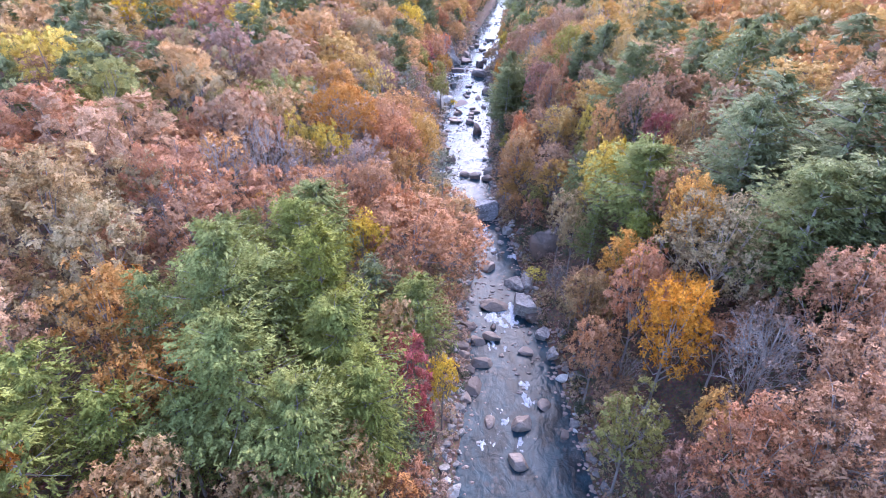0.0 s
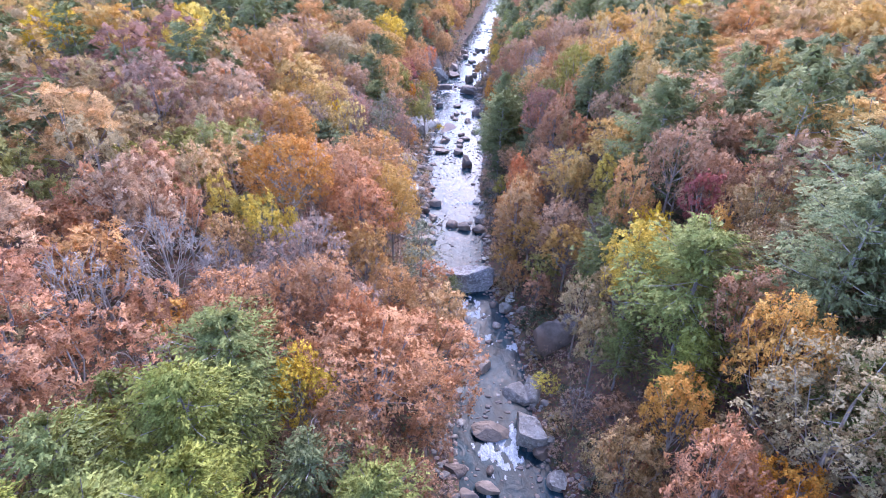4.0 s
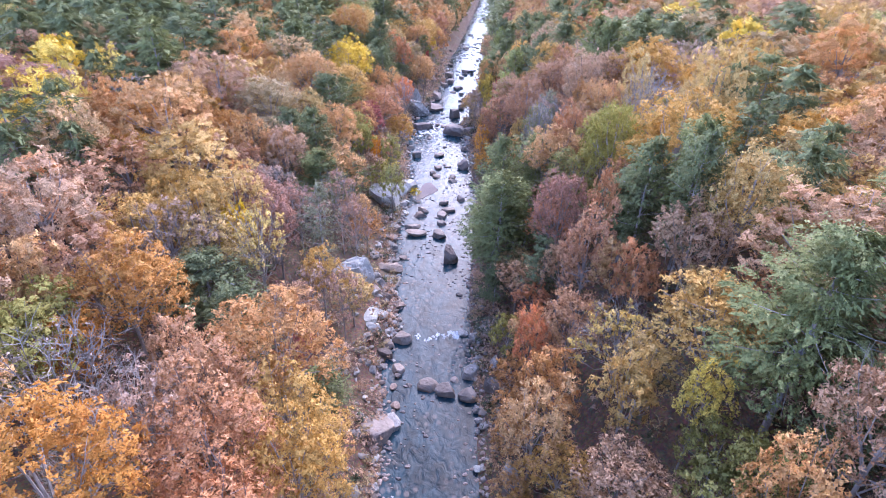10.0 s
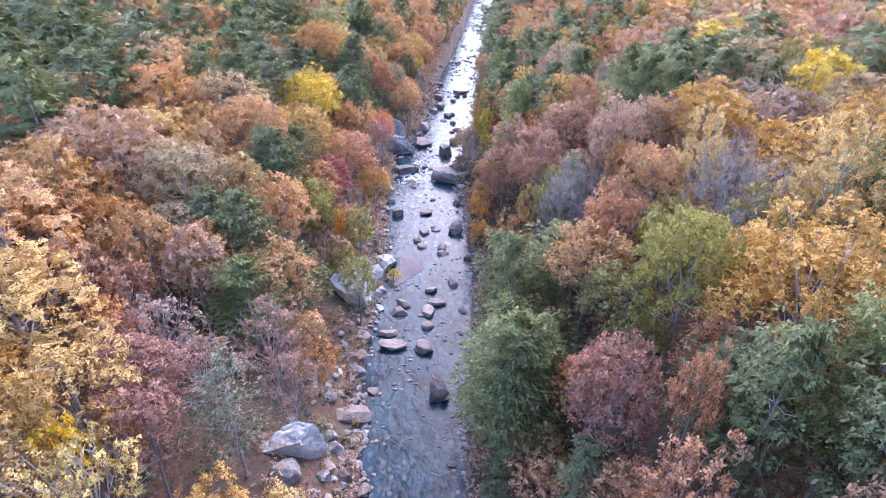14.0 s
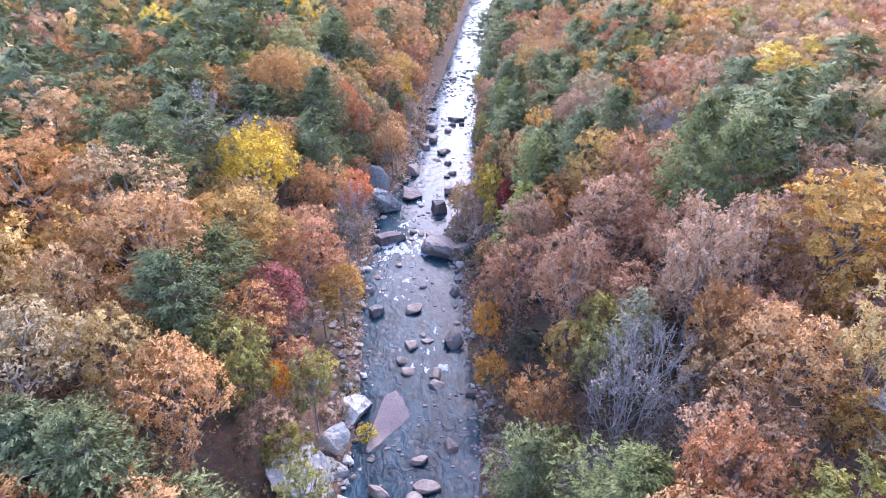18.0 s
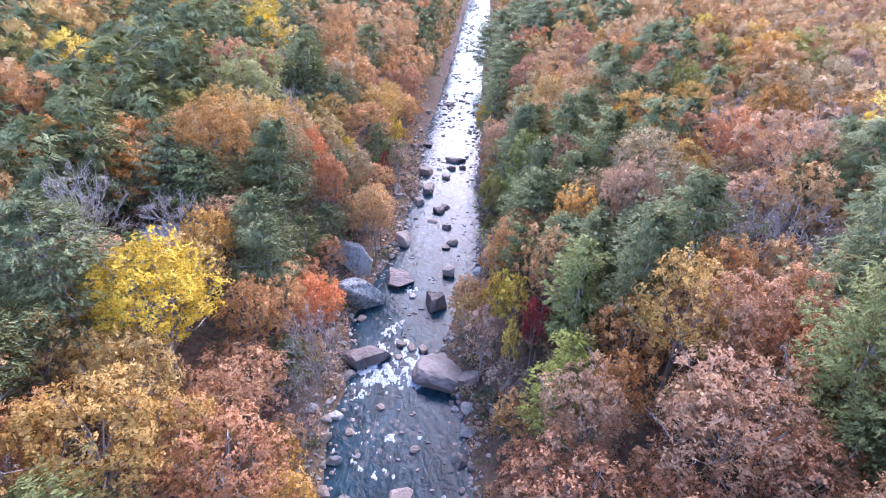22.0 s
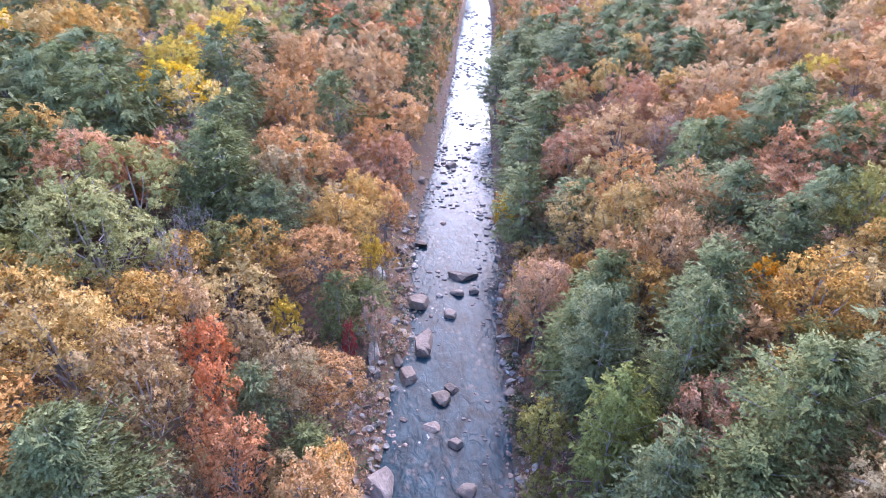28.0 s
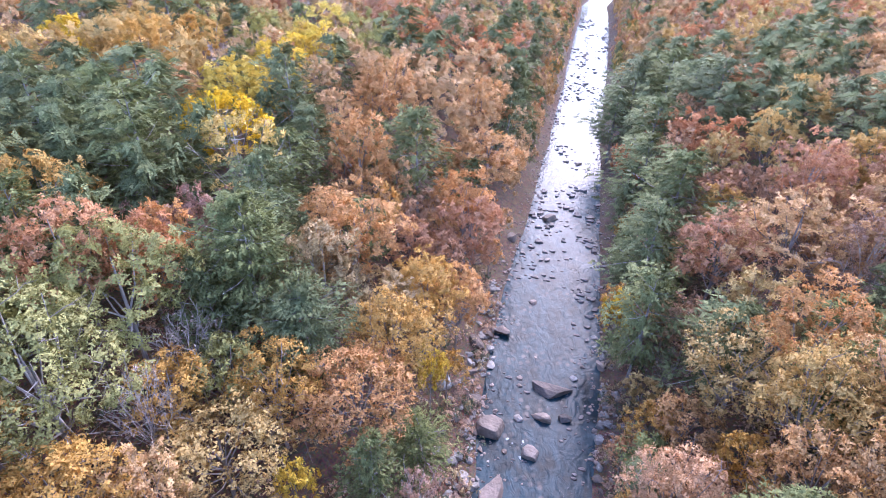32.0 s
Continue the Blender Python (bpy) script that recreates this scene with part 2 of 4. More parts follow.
def water_material():
    n = Nodes("river water")
    # the base colour holds the water's tint and a painted blue-grey sky reflection
    sheen_drift = n.add("ShaderNodeTexNoise", Vector=n.place((1, 0.55, 1)), Scale=0.3, Detail=5.0, Roughness=0.6, Distortion=1.2).outputs["Fac"]
    bed = n.mix(n.ramp(sheen_drift, 0.38, 0.62), (0.003, 0.014, 0.02), (0.022, 0.056, 0.072))
    # stones of the bed seen through the shallows
    stones = n.add("ShaderNodeTexVoronoi", Vector=n.place((1, 0.8, 1)), Scale=1.1)
    tone = n.add("ShaderNodeSeparateColor", Color=stones.outputs["Color"])
    near = n.add("ShaderNodeMath", i0=n.ramp(stones.outputs["Distance"], 0.22, 0.46, 1.0, 0.0), i1=n.ramp(n.noise(0.14, 3), 0.46, 0.62, 0, 0.5))
    near.operation = "MULTIPLY"
    bed = n.mix(near.outputs[0], bed, n.mix(tone.outputs["Red"], (0.04, 0.04, 0.042), (0.27, 0.22, 0.185)))
    # paler blue swirls, more reflected sky painted over the bed colour
    sheen_swirl = n.add("ShaderNodeTexNoise", Vector=n.place((1, 0.5, 1)), Scale=1.1, Detail=6.0, Roughness=0.7, Distortion=1.5).outputs["Fac"]
    bed = n.mix(n.ramp(sheen_swirl, 0.5, 0.74, 0, 0.42), bed, (0.065, 0.12, 0.15))
    # thin lines of froth on the riffles
    streak = n.add("ShaderNodeTexNoise", Vector=n.place((1.2, 0.7, 1)), Scale=2.4, Detail=6.0, Roughness=0.75, Distortion=1.6).outputs["Fac"]
    mask = n.add("ShaderNodeMath", i0=n.ramp(streak, 0.62, 0.7), i1=n.ramp(n.noise(0.12, 3), 0.5, 0.64, 0, 0.8))
    mask.operation = "MULTIPLY"
    col = n.mix(mask.outputs[0], bed, (0.6, 0.64, 0.7))
    wave = n.add("ShaderNodeTexNoise", Vector=n.place((1, 0.7, 1)), Scale=0.7, Detail=4.0, Roughness=0.55, Distortion=1.2).outputs["Fac"]
    p = n.add("ShaderNodeBsdfPrincipled", Base_Color=col, Roughness=n.ramp(mask.outputs[0], 0, 1, 0.1, 0.6), IOR=1.22, Normal=n.bump(wave, 0.4, 0.3))
    n.put(n.out, "Surface", p.outputs[0])
    return n.mat


FLOOR = ground_material()
WATER = water_material()


def foam_material():
    n = Nodes("whitewater")
    torn = n.add("ShaderNodeTexNoise", Vector=n.place((1, 0.6, 1)), Scale=2.6, Detail=6.0, Roughness=0.75, Distortion=1.0).outputs["Fac"]
    col = n.mix(n.ramp(torn, 0.4, 0.66), (0.2, 0.25, 0.29), (0.62, 0.67, 0.71))
    p = n.add("ShaderNodeBsdfPrincipled", Base_Color=col, Roughness=0.55, Normal=n.bump(n.noise(6.0, 4), 0.7, 0.1))
    n.put(n.out, "Surface", p.outputs[0])
    return n.mat


FOAM = foam_material()

# ---- the valley: waterline on both sides, and the rise of the ground behind it ----
ALONG = (0, 39, 58, 67, 74, 86, 98, 106, 112, 119, 125, 132, 141, 149, 156, 165, 173, 181, 188, 194, 201, 208, 216, 226, 233, 237, 242, 247, 252, 259, 267, 277, 288, 297, 305, 313, 335, 360, 389, 404, 433, 461, 500, 542, 600, 645, 700, 760)
WEST = (-1, 0.5, 2.2, 2.2, 1, 3, 2.5, -4, -5, -5.4, -6, -7.2, -5.5, -6.4, -7, -8.4, -8.2, -8, -7.8, -7.5, -8, -8.6, -9.8, -10.8, -9.5, -9.5, -10.2, -10.8, -9, -7.8, -5, -3.4, -3, -.3, -.9, -.8, .4, 3.8, 6.6, 8.5, 11, 14, 17.2, 21, 27, 31, 44, 70)
EAST = (18, 17.5, 15.5, 14.4, 12, 11.6, 10, 7.4, 6.4, 6.3, 6.6, 6, 6, 6, 6.2, 6.9, 7.3, 7.6, 8.5, 8.6, 8, 7.5, 7.2, 7, 5.5, 3.8, 4.2, 5.4, 8.8, 10.5, 11.7, 12.4, 13.1, 12.8, 13.8, 15, 16.9, 18.8, 21.4, 22.4, 25.6, 29, 33.2, 38, 43, 46, 58, 84)
RISE_AT, RISE = (0, 1.5, 5, 12, 22, 35, 50, 80, 200, 2000), (.1, .9, 3, 7.0, 12.0, 15.0, 17.0, 20.0, 25, 40)
HILL_AT, HILL = (0, 60, 90, 180, 230, 320), (1.15, 1.2, 1.3, 1.3, 1.0, 0.96)


def banks(y):
    return np.interp(y, ALONG, WEST), np.interp(y, ALONG, EAST)


def level(x, y):
    """Height of the ground at x, y (numbers or arrays)."""
    w, e = banks(y)
    d = np.maximum(w - x, x - e)
    wave = 0.35 * np.sin(x * 0.31 + y * 0.17) + 0.3 * np.sin(y * 0.43 - x * 0.12)
    steep = np.where(x > e, np.interp(y, HILL_AT, HILL), 1.0)
    return np.where(d > 0, np.interp(d, RISE_AT, RISE) * (1 + (steep - 1) * np.clip(d / 15, 0, 1)) + wave * np.clip(d / 8, 0, 1), np.maximum(-1.0, d * 0.5 - 0.02))


def mesh_of(name, verts, faces, material, smooth=False, soft=None):
    """A mesh; soft: normals of its vertices, for foliage that is lit as one mass."""
    me = bpy.data.meshes.new(name)
    me.from_pydata(np.asarray(verts, float).tolist(), [], faces if isinstance(faces, list) else np.asarray(faces).tolist())
    me.materials.append(material)
    if smooth or soft is not None:
        me.shade_smooth()
    if soft is not None:
        me.attributes.new("custom_normal", "FLOAT_VECTOR", "POINT").data.foreach_set("vector", np.asarray(soft, np.float32).ravel())
    return me


def part(name, me, parent, material=None, label=""):
    """One mesh object under a thing."""
    ob = new(name, me)
    ob.parent = parent
    if material:
        ob.material_slots[0].link = "OBJECT"
        ob.material_slots[0].material = material
    return tagged(ob, label)


def sheet(us, ys, point, name, material):
    uu, yy = np.meshgrid(us, ys)
    x, y, z = point(uu.ravel(), yy.ravel())
    a = (np.arange(len(ys) - 1)[:, None] * len(us) + np.arange(len(us) - 1)[None]).ravel()
    return new(name, mesh_of(name, np.stack([x, y, z], 1), np.stack([a, a + 1, a + 1 + len(us), a + len(us)], 1), material, True))


half = np.concatenate([np.arange(0, 14, 0.7), np.arange(14, 60, 2.5), np.arange(60, 200, 9), [220, 300, 450, 700, 1200, 2200, 3500]])
across = np.concatenate([-half[:0:-1], half])
down = np.concatenate([[-3000, -1200, -500, -200, -90], np.arange(-45, 700, 2.5), [715, 740, 780, 850, 1000, 1400, 2200, 4200]])


def valley(u, y):
    w, e = banks(y)
    x = (w + e) / 2 + u
    return x, y, level(x, y)


tagged(sheet(across, down, valley, "ground", FLOOR), "wooded valley floor covered in brown leaf litter", "ground", kind="structure")


def surface(u, y):
    w, e = banks(y)
    return (w + e) / 2 + u * ((e - w) / 2 + 0.6), y, 0 * y


tagged(sheet(np.linspace(-1, 1, 13), np.arange(-40, 760, 4.0), surface, "water", WATER), "shallow rippling mountain river between rocky banks", "river", kind="structure")

# ---- trees: a few grown shapes of each sort, planted many times ----
CROWN_R, TALL = 4.5, 16.0
rng = np.random.default_rng(7)


def unit(v):
    return v / np.maximum(np.linalg.norm(v, axis=-1, keepdims=True), 1e-6)


def blades(p, normal, along, length, width, soft=None):
    """One small ragged spray of leaves at each place p, lying across normal, pointing along."""
    a = unit(along - normal * np.sum(along * normal, 1, keepdims=True))
    b = np.cross(normal, a)
    n = len(p)
    la, wb = (length * (0.6 + 0.8 * rng.random((n, 1)))) / 2, (width * (0.6 + 0.8 * rng.random((n, 1)))) / 2
    lift = normal * la * 0.35
    skew = a * la * (rng.random((n, 1)) - 0.2)
    v = np.stack([p - b * wb + lift - a * la + skew, p + b * wb - a * la, p + a * la - lift], 1).reshape(-1, 3)
    face = np.cross(v[1::3] - v[::3], v[2::3] - v[::3])
    back = np.sum(face * normal, 1) < 0
    f = np.arange(3 * n).reshape(-1, 3)
    f[back] = f[back][:, ::-1]
    return v, f, np.repeat(normal if soft is None else soft, 3, 0)


def stick(points, radii, sides=5):
    """A tapered limb through the points."""
    verts, faces = [], []
    for i, (p, r) in enumerate(zip(points, radii)):
        q = Vector(points[min(i + 1, len(points) - 1)]) - Vector(points[max(i - 1, 0)])
        m = q.to_track_quat("Z", "Y").to_matrix()
        for k in range(sides):
            a = 2 * math.pi * k / sides
            verts.append(tuple(Vector(p) + m @ Vector((r * math.cos(a), r * math.sin(a), 0))))
        if i:
            o = (i - 1) * sides
            for k in range(sides):
                faces.append((o + k, o + (k + 1) % sides, o + sides + (k + 1) % sides, o + sides + k))
    return verts, faces


def sticks(list_of):
    verts, faces = [], []
    for v, f in list_of:
        o = len(verts)
        verts += v
        faces += [tuple(o + i for i in q) for q in f]
    return verts, faces


def lobes_of(count, spread=1.0, up=1.0, size=1.0):
    """Centres and radii of the many small rounded masses that make up a broad crown of uneven outline."""
    c, r = [], []
    off = Vector(rng.normal(size=3) * 20)
    for i in range(count):
        z = -0.5 + 1.48 * (i + 0.5) / count
        a = i * 2.399963 + rng.random() * 0.5
        flat = math.sqrt(max(0.02, 1 - min(0.99, abs(z)) ** 2))
        way = Vector((flat * math.cos(a), flat * math.sin(a), z))
        reach = 0.74 * (1 + 0.42 * noise.noise(way * 1.5 + off)) * (0.84 + 0.26 * rng.random())
        c.append((CROWN_R * spread * reach * way.x, CROWN_R * spread * reach * way.y, 0.64 * TALL + 5.6 * up * reach * way.z))
        r.append(CROWN_R * size * (0.16 + 0.15 * rng.random()))
    return np.array(c), np.array(r)


def leafy(lobes, count, size, droop=0.0, loose=0.13):
    """Leaf sprays in bunches over the outside of the lobes."""
    c, r = lobes
    bunch = 9
    p, n = [], []
    while len(p) < count:
        i = rng.choice(len(c), p=r ** 2 / np.sum(r ** 2))
        d = unit(rng.normal(size=3))
        if d[2] < -0.45:
            continue
        q = c[i] + d * r[i] * (0.72 + 0.42 * rng.random())
        if np.any(np.linalg.norm(q - c, axis=1) < 0.62 * r):
            continue
        for _ in range(bunch):
            o = rng.normal(size=3) * (loose + size * 0.22)
            p.append(q + o)
            n.append(d + o * 0.5 + (0, 0, 0.15))
    p, n = np.array(p[:count]), unit(np.array(n[:count]))
    mass = unit(n + unit(p - (0, 0, 0.5 * TALL)) * 0.3 + rng.normal(size=n.shape) * 0.16)
    n = unit(n + rng.normal(size=n.shape) * 0.6)
    return blades(p, n, rng.normal(size=p.shape) + (0, 0, -droop), size * 1.8, size * 1.15, mass)


def limbs(lobes, thick=0.24, twigs=0, gap=1):
    c, r = lobes
    fork = 0.36 * TALL
    lean = rng.normal(size=2) * 0.3
    top = (lean[0], lean[1], 0.8 * TALL)
    out = [stick([(0, 0, -0.6), (0.05, 0, 0.3), (lean[0] * 0.4, lean[1] * 0.4, fork), top], [thick * 1.5, thick, thick * 0.75, 0.04], 7)]
    for i in range(0, len(c), gap):
        z0 = fork * (0.8 + 0.7 * rng.random())
        s = np.array((lean[0] * 0.5, lean[1] * 0.5, z0))
        e = c[i] + unit(c[i] - (0, 0, 0.5 * TALL)) * r[i] * 0.8
        mid = s + (e - s) * 0.5 + (0, 0, -0.5) + rng.normal(size=3) * 0.35
        out.append(stick([tuple(s), tuple(mid), tuple(e)], [thick * 0.42, thick * 0.26, 0.025], 4))
        for _ in range(twigs):
            f = 0.35 + 0.6 * rng.random()
            a = mid + (e - mid) * f
            way = unit(unit(e - s) + rng.normal(size=3) * 0.55 + (0, 0, 0.2))
            b = a + way * (0.9 + 1.3 * rng.random())
            out.append(stick([tuple(a), tuple((a + b) / 2 + rng.normal(size=3) * 0.1), tuple(b)], [0.036, 0.026, 0.01], 3))
            for _ in range(2):
                g = a + (b - a) * (0.4 + 0.5 * rng.random())
                out.append(stick([tuple(g), tuple(g + unit(way + rng.normal(size=3) * 0.6) * (0.5 + 0.7 * rng.random()))], [0.02, 0.007], 3))
    return sticks(out)


def pine_shape(tiers, arms, stations, size, thin=1.0):
    """Flat feathery sprays of needles on long level boughs, and the wood that holds them."""
    p, n, way, wood = [], [], [], [stick([(0, 0, -0.5), (0, 0, 0.3), (0.1, 0, 0.6 * TALL), (0, 0, TALL)], [0.3, 0.22, 0.13, 0.02], 6)]
    for i in range(tiers):
        f = i / (tiers - 1)
        z0 = TALL * (0.36 + 0.61 * f)
        reach = CROWN_R * (1.1 - 0.8 * f ** 2.8) * (0.75 + 0.45 * rng.random())
        for k in range(max(4, arms - int(2 * f))):
            a = 2 * math.pi * (k + rng.random() * 0.9) / arms + i * 0.9
            ln = reach * (0.55 + 0.6 * rng.random())
            out = np.array((math.cos(a), math.sin(a), 0.0))
            side = np.array((-math.sin(a), math.cos(a), 0.0))
            z = z0 + rng.normal() * 0.35
            sweep = 0.1 + 0.55 * f + 0.1 * rng.normal()
            if k % 2 == 0:
                wood.append(stick([(0, 0, z), tuple(out * ln * 0.5 + (0, 0, z + sweep * ln * 0.4)), tuple(out * ln * 0.95 + (0, 0, z + sweep * ln))], [0.055, 0.035, 0.015], 3))
            for j in range(stations):
                g = 0.22 + 0.8 * (j + rng.random()) / stations
                wide = ln * 0.42 * math.sin(min(1.0, g) * 2.6) * thin
                for s in (-1, -0.35, 0.35, 1):
                    at = out * ln * g + side * s * wide * (0.6 + 0.6 * rng.random()) + (0, 0, z + sweep * ln * g ** 1.3 + 0.12 * rng.normal())
                    for _ in range(2 if stations < 7 else 3):
                        p.append(at + rng.normal(size=3) * 0.14)
                        way.append(out + side * s * 0.8 + rng.normal(size=3) * 0.35 + (0, 0, 0.22))
                        n.append(rng.normal(size=3) * 0.4 + (0, 0, 1))
    p, n, way = np.array(p), unit(np.array(n)), unit(np.array(way))
    mass = unit(unit(p * (1, 1, 0)) * 0.4 + (0, 0, 0.75) + rng.normal(size=p.shape) * 0.35)
    return blades(p + way * size * 0.5, n, way, size * 1.7, size * 0.62, mass), sticks(wood)


SHAPES = {}


def shape(sort, tier, v, foliage, wood, bark):
    SHAPES[sort, tier, v] = (mesh_of("crown", foliage[0], foliage[1], LEAF["o"], soft=foliage[2]), mesh_of("trunk", *wood, bark))


for v in range(6):
    broad = lobes_of(44 + 4 * (v % 3), 0.98 + 0.06 * (v % 2), 0.92 + 0.1 * (v % 3))
    airy = lobes_of(30, 1.0, 1.0, 0.9)
    shape("broad", 3, v, leafy(broad, 5000, 0.225), limbs(broad, 0.2, 1, 3), BARK)
    shape("broad", 2, v, leafy(broad, 2900, 0.29), limbs(broad, 0.2, 0, 3), BARK)
    shape("broad", 1, v, leafy(broad, 1350, 0.42), limbs(broad, 0.2, 0, 5), BARK)
    shape("broad", 0, v, leafy(broad, 640, 0.6), limbs(broad, 0.22, 0, 9), BARK)
    for k, n, size, tw in ((3, 1500, 0.24, 4), (2, 1000, 0.28, 3), (1, 600, 0.36, 2), (0, 400, 0.44, 1)):
        shape("sparse", k, v, leafy(airy, n, size), limbs(airy, 0.13, tw, 1 if k > 1 else 2), PALE_BARK)
        shape("bare", k, v, leafy(airy, n // 2, size * 0.6), limbs(airy, 0.085, tw + 2, 1 if k else 2), PALE_BARK)
    for k, form in ((3, (10, 8, 8, 0.36)), (2, (9, 8, 5, 0.5)), (1, (8, 7, 4, 0.6)), (0, (7, 6, 3, 0.78))):
        shape("pine", k, v, *pine_shape(*form), PINE_BARK)
        if v < 2:
            shape("shrub", k, v, leafy(broad, 1100, 0.4), stick([(0, 0, -0.6), (0, 0, 0.5 * TALL), (0, 0, 0.8 * TALL)], [0.3, 0.2, 0.06]), BARK)
            shape("thin", k, v, *pine_shape(form[0] - 1, form[1] - 2, form[2], form[3] * 0.85, 0.8), PINE_BARK)

SORT = {
    "o": ("red_oak_tree", "russet-brown autumn oak with a rounded crown on the slope", "tree", "broad", "russet oaks"),
    "t": ("white_oak_tree", "tan and olive turning oak in the dense forest", "tree", "broad", "tan oaks"),
    "r": ("scarlet_oak_tree", "orange-brown autumn oak with a full rounded crown", "tree", "broad", "orange oaks"),
    "k": ("maple_tree", "pinkish-red autumn maple among the oaks", "tree", "broad", "red maples"),
    "g": ("hickory_tree", "golden-tan autumn hickory with a full leafy crown", "tree", "broad", "golden hickories"),
    "G": ("birch_tree", "bright amber-orange birch in full autumn colour", "tree", "broad", "amber birches"),
    "y": ("poplar_tree", "bright yellow autumn poplar standing in the forest", "tree", "broad", "yellow poplars"),
    "m": ("maple_tree", "deep crimson maple growing below taller trees", "tree", "broad", "crimson maples"),
    "w": ("sourwood_tree", "dark maroon autumn tree in the forest", "tree", "broad", "maroon trees"),
    "l": ("chestnut_oak_tree", "olive-green oak that has barely begun to turn", "tree", "broad", "olive oaks"),
    "d": ("beech_tree", "copper-brown beech with a dense autumn crown", "tree", "broad", "copper beeches"),
    "R": ("maple_tree", "scarlet and orange maple near the river bank", "tree", "broad", "scarlet maples"),
    "p": ("pine_tree", "green pine with feathery boughs among autumn trees", "tree", "pine", "pines"),
    "P": ("pine_tree", "light yellow-green pine with feathery upturned boughs", "tree", "pine", "pines"),
    "q": ("pine_tree", "thin grey-green pine leaning over the river bank", "tree", "thin", "thin pines"),
    "h": ("laurel_shrub", "dark evergreen laurel shrub on the shaded bank", "shrub", "shrub", "laurels"),
    "Y": ("spicebush", "small bright yellow shrub among the riverside boulders", "shrub", "shrub", "yellow shrubs"),
    "s": ("ash_tree", "half-bare tree with pale limbs and few pinkish leaves", "tree", "sparse", "half-bare trees"),
    "z": ("sycamore_tree", "thin-leaved pale yellow sycamore with white spreading limbs", "tree", "sparse", "pale sycamores"),
    "b": ("bare_tree", "leafless tree with pale grey branching limbs", "tree", "bare", "bare trees"),
}
GROWN = []


def height_of(sort, r):
    return 2.0 + 0.6 * r if sort in "hY" else min(18.5, max(7.0, 9.6 + 1.75 * r))


def grow(sort, x, y, r, tall=0.0):
    """One tree or shrub: an empty at its foot with a trunk and a crown."""
    name, label, category, form, group = SORT[sort]
    w, e = banks(y)
    away = max(w - x, x - e)
    near = away < 30 and 18 < y < 305
    crown, trunk = SHAPES[form, (3 if r > 3.9 else 2 if r > 2.8 else 1) if near else (1 if r > 3.6 and away < 48 else 0), rng.integers(2 if form in ("thin", "shrub") else 6)]
    tree = tagged(new(name), label, category, group)
    z = float(level(x, y))
    s = r / CROWN_R * 1.1
    height = tall or height_of(sort, r) * (0.94 + 0.14 * rng.random())
    tree.matrix_basis = pose(x, y, z, 0, 0, rng.random() * 360) @ Matrix.Diagonal((s, s * (0.9 + 0.2 * rng.random()), height / TALL * 1.02, 1))
    part("trunk", trunk, tree)
    part("crown", crown, tree, LEAF[sort])
    GROWN.append((x, y, r, sort))


def plant(sort, rows):
    for x, y, r, *tall in rows:
        grow(sort, x, y, r, *tall)


plant("P", [(-21.8, 39.8, 4.3, 19.8), (-14.6, 46.5, 4.2, 19.8), (-5.1, 53.8, 4.2, 14.5), (-19.1, 54.6, 4.5, 16.4), (27.0, 77.5, 6.3, 18.8), (15.8, 217.6, 3.4, 16.8), (18.9, 228.5, 3.5, 17.7), (17.7, 264.9, 3.1, 20.9)])
plant("o", [(-30.4, 51.4, 4.2, 16.0), (21.8, 54.4, 3.6, 21.5), (-36.3, 59.3, 5.3, 18.5), (30.5, 98.8, 4.4, 19.8), (17.5, 103.5, 4.5, 13.5), (28.1, 125.8, 3.9, 17.5), (19.1, 132.3, 3.5, 18.0), (28.0, 186.9, 4.2, 20.6), (29.5, 195.8, 3.3, 18.5), (18.7, 196.2, 4.4, 19.1), (14.2, 205.3, 4.5, 15.7), (25.6, 207.0, 5.9, 17.6), (29.7, 216.6, 3.8, 16.7), (28.4, 243.0, 4.0, 18.4), (24.6, 263.5, 3.3, 16.9)])
plant("l", [(24.6, 104.8, 3.0, 10.0), (25.8, 152.3, 4.3, 21.2), (26.4, 157.4, 3.4, 15.7), (-32.9, 283.4, 6.6, 18.2)])
plant("p", [(37.4, 71.3, 5.4, 21.5), (46.7, 101.2, 4.8, 20.4), (31.1, 109.2, 6.1, 20.8), (-26.3, 126.8, 5.0, 10.6), (29.2, 130.6, 3.0, 20.7), (31.3, 135.8, 4.0, 19.7), (26.0, 136.3, 3.4, 19.8), (10.0, 150.7, 5.0, 19.5), (11.2, 164.5, 3.2, 20.7), (-23.1, 171.2, 4.1, 16.3), (-24.1, 189.7, 4.8, 17.8), (-23.9, 199.7, 4.9, 14.3), (36.3, 202.0, 4.2, 21.2), (35.0, 208.8, 4.0, 21.3), (-36.3, 212.4, 5.5, 19.7), (25.6, 227.4, 4.0, 18.6), (32.2, 232.7, 4.8, 18.8), (-18.4, 237.5, 3.6, 17.9), (-21.4, 257.1, 4.3, 21.5), (19.0, 258.2, 3.3, 20.5), (-51.3, 259.4, 6.5, 15.4), (30.9, 262.3, 4.9, 19.0), (25.6, 270.2, 3.9, 21.5), (19.0, 273.6, 4.0, 21.5)])
plant("p", [(42.4, 285.8, 4.4, 16.2), (-6.5, 295.4, 3.5, 8.9), (18.1, 314.7, 4.6, 17.7)])
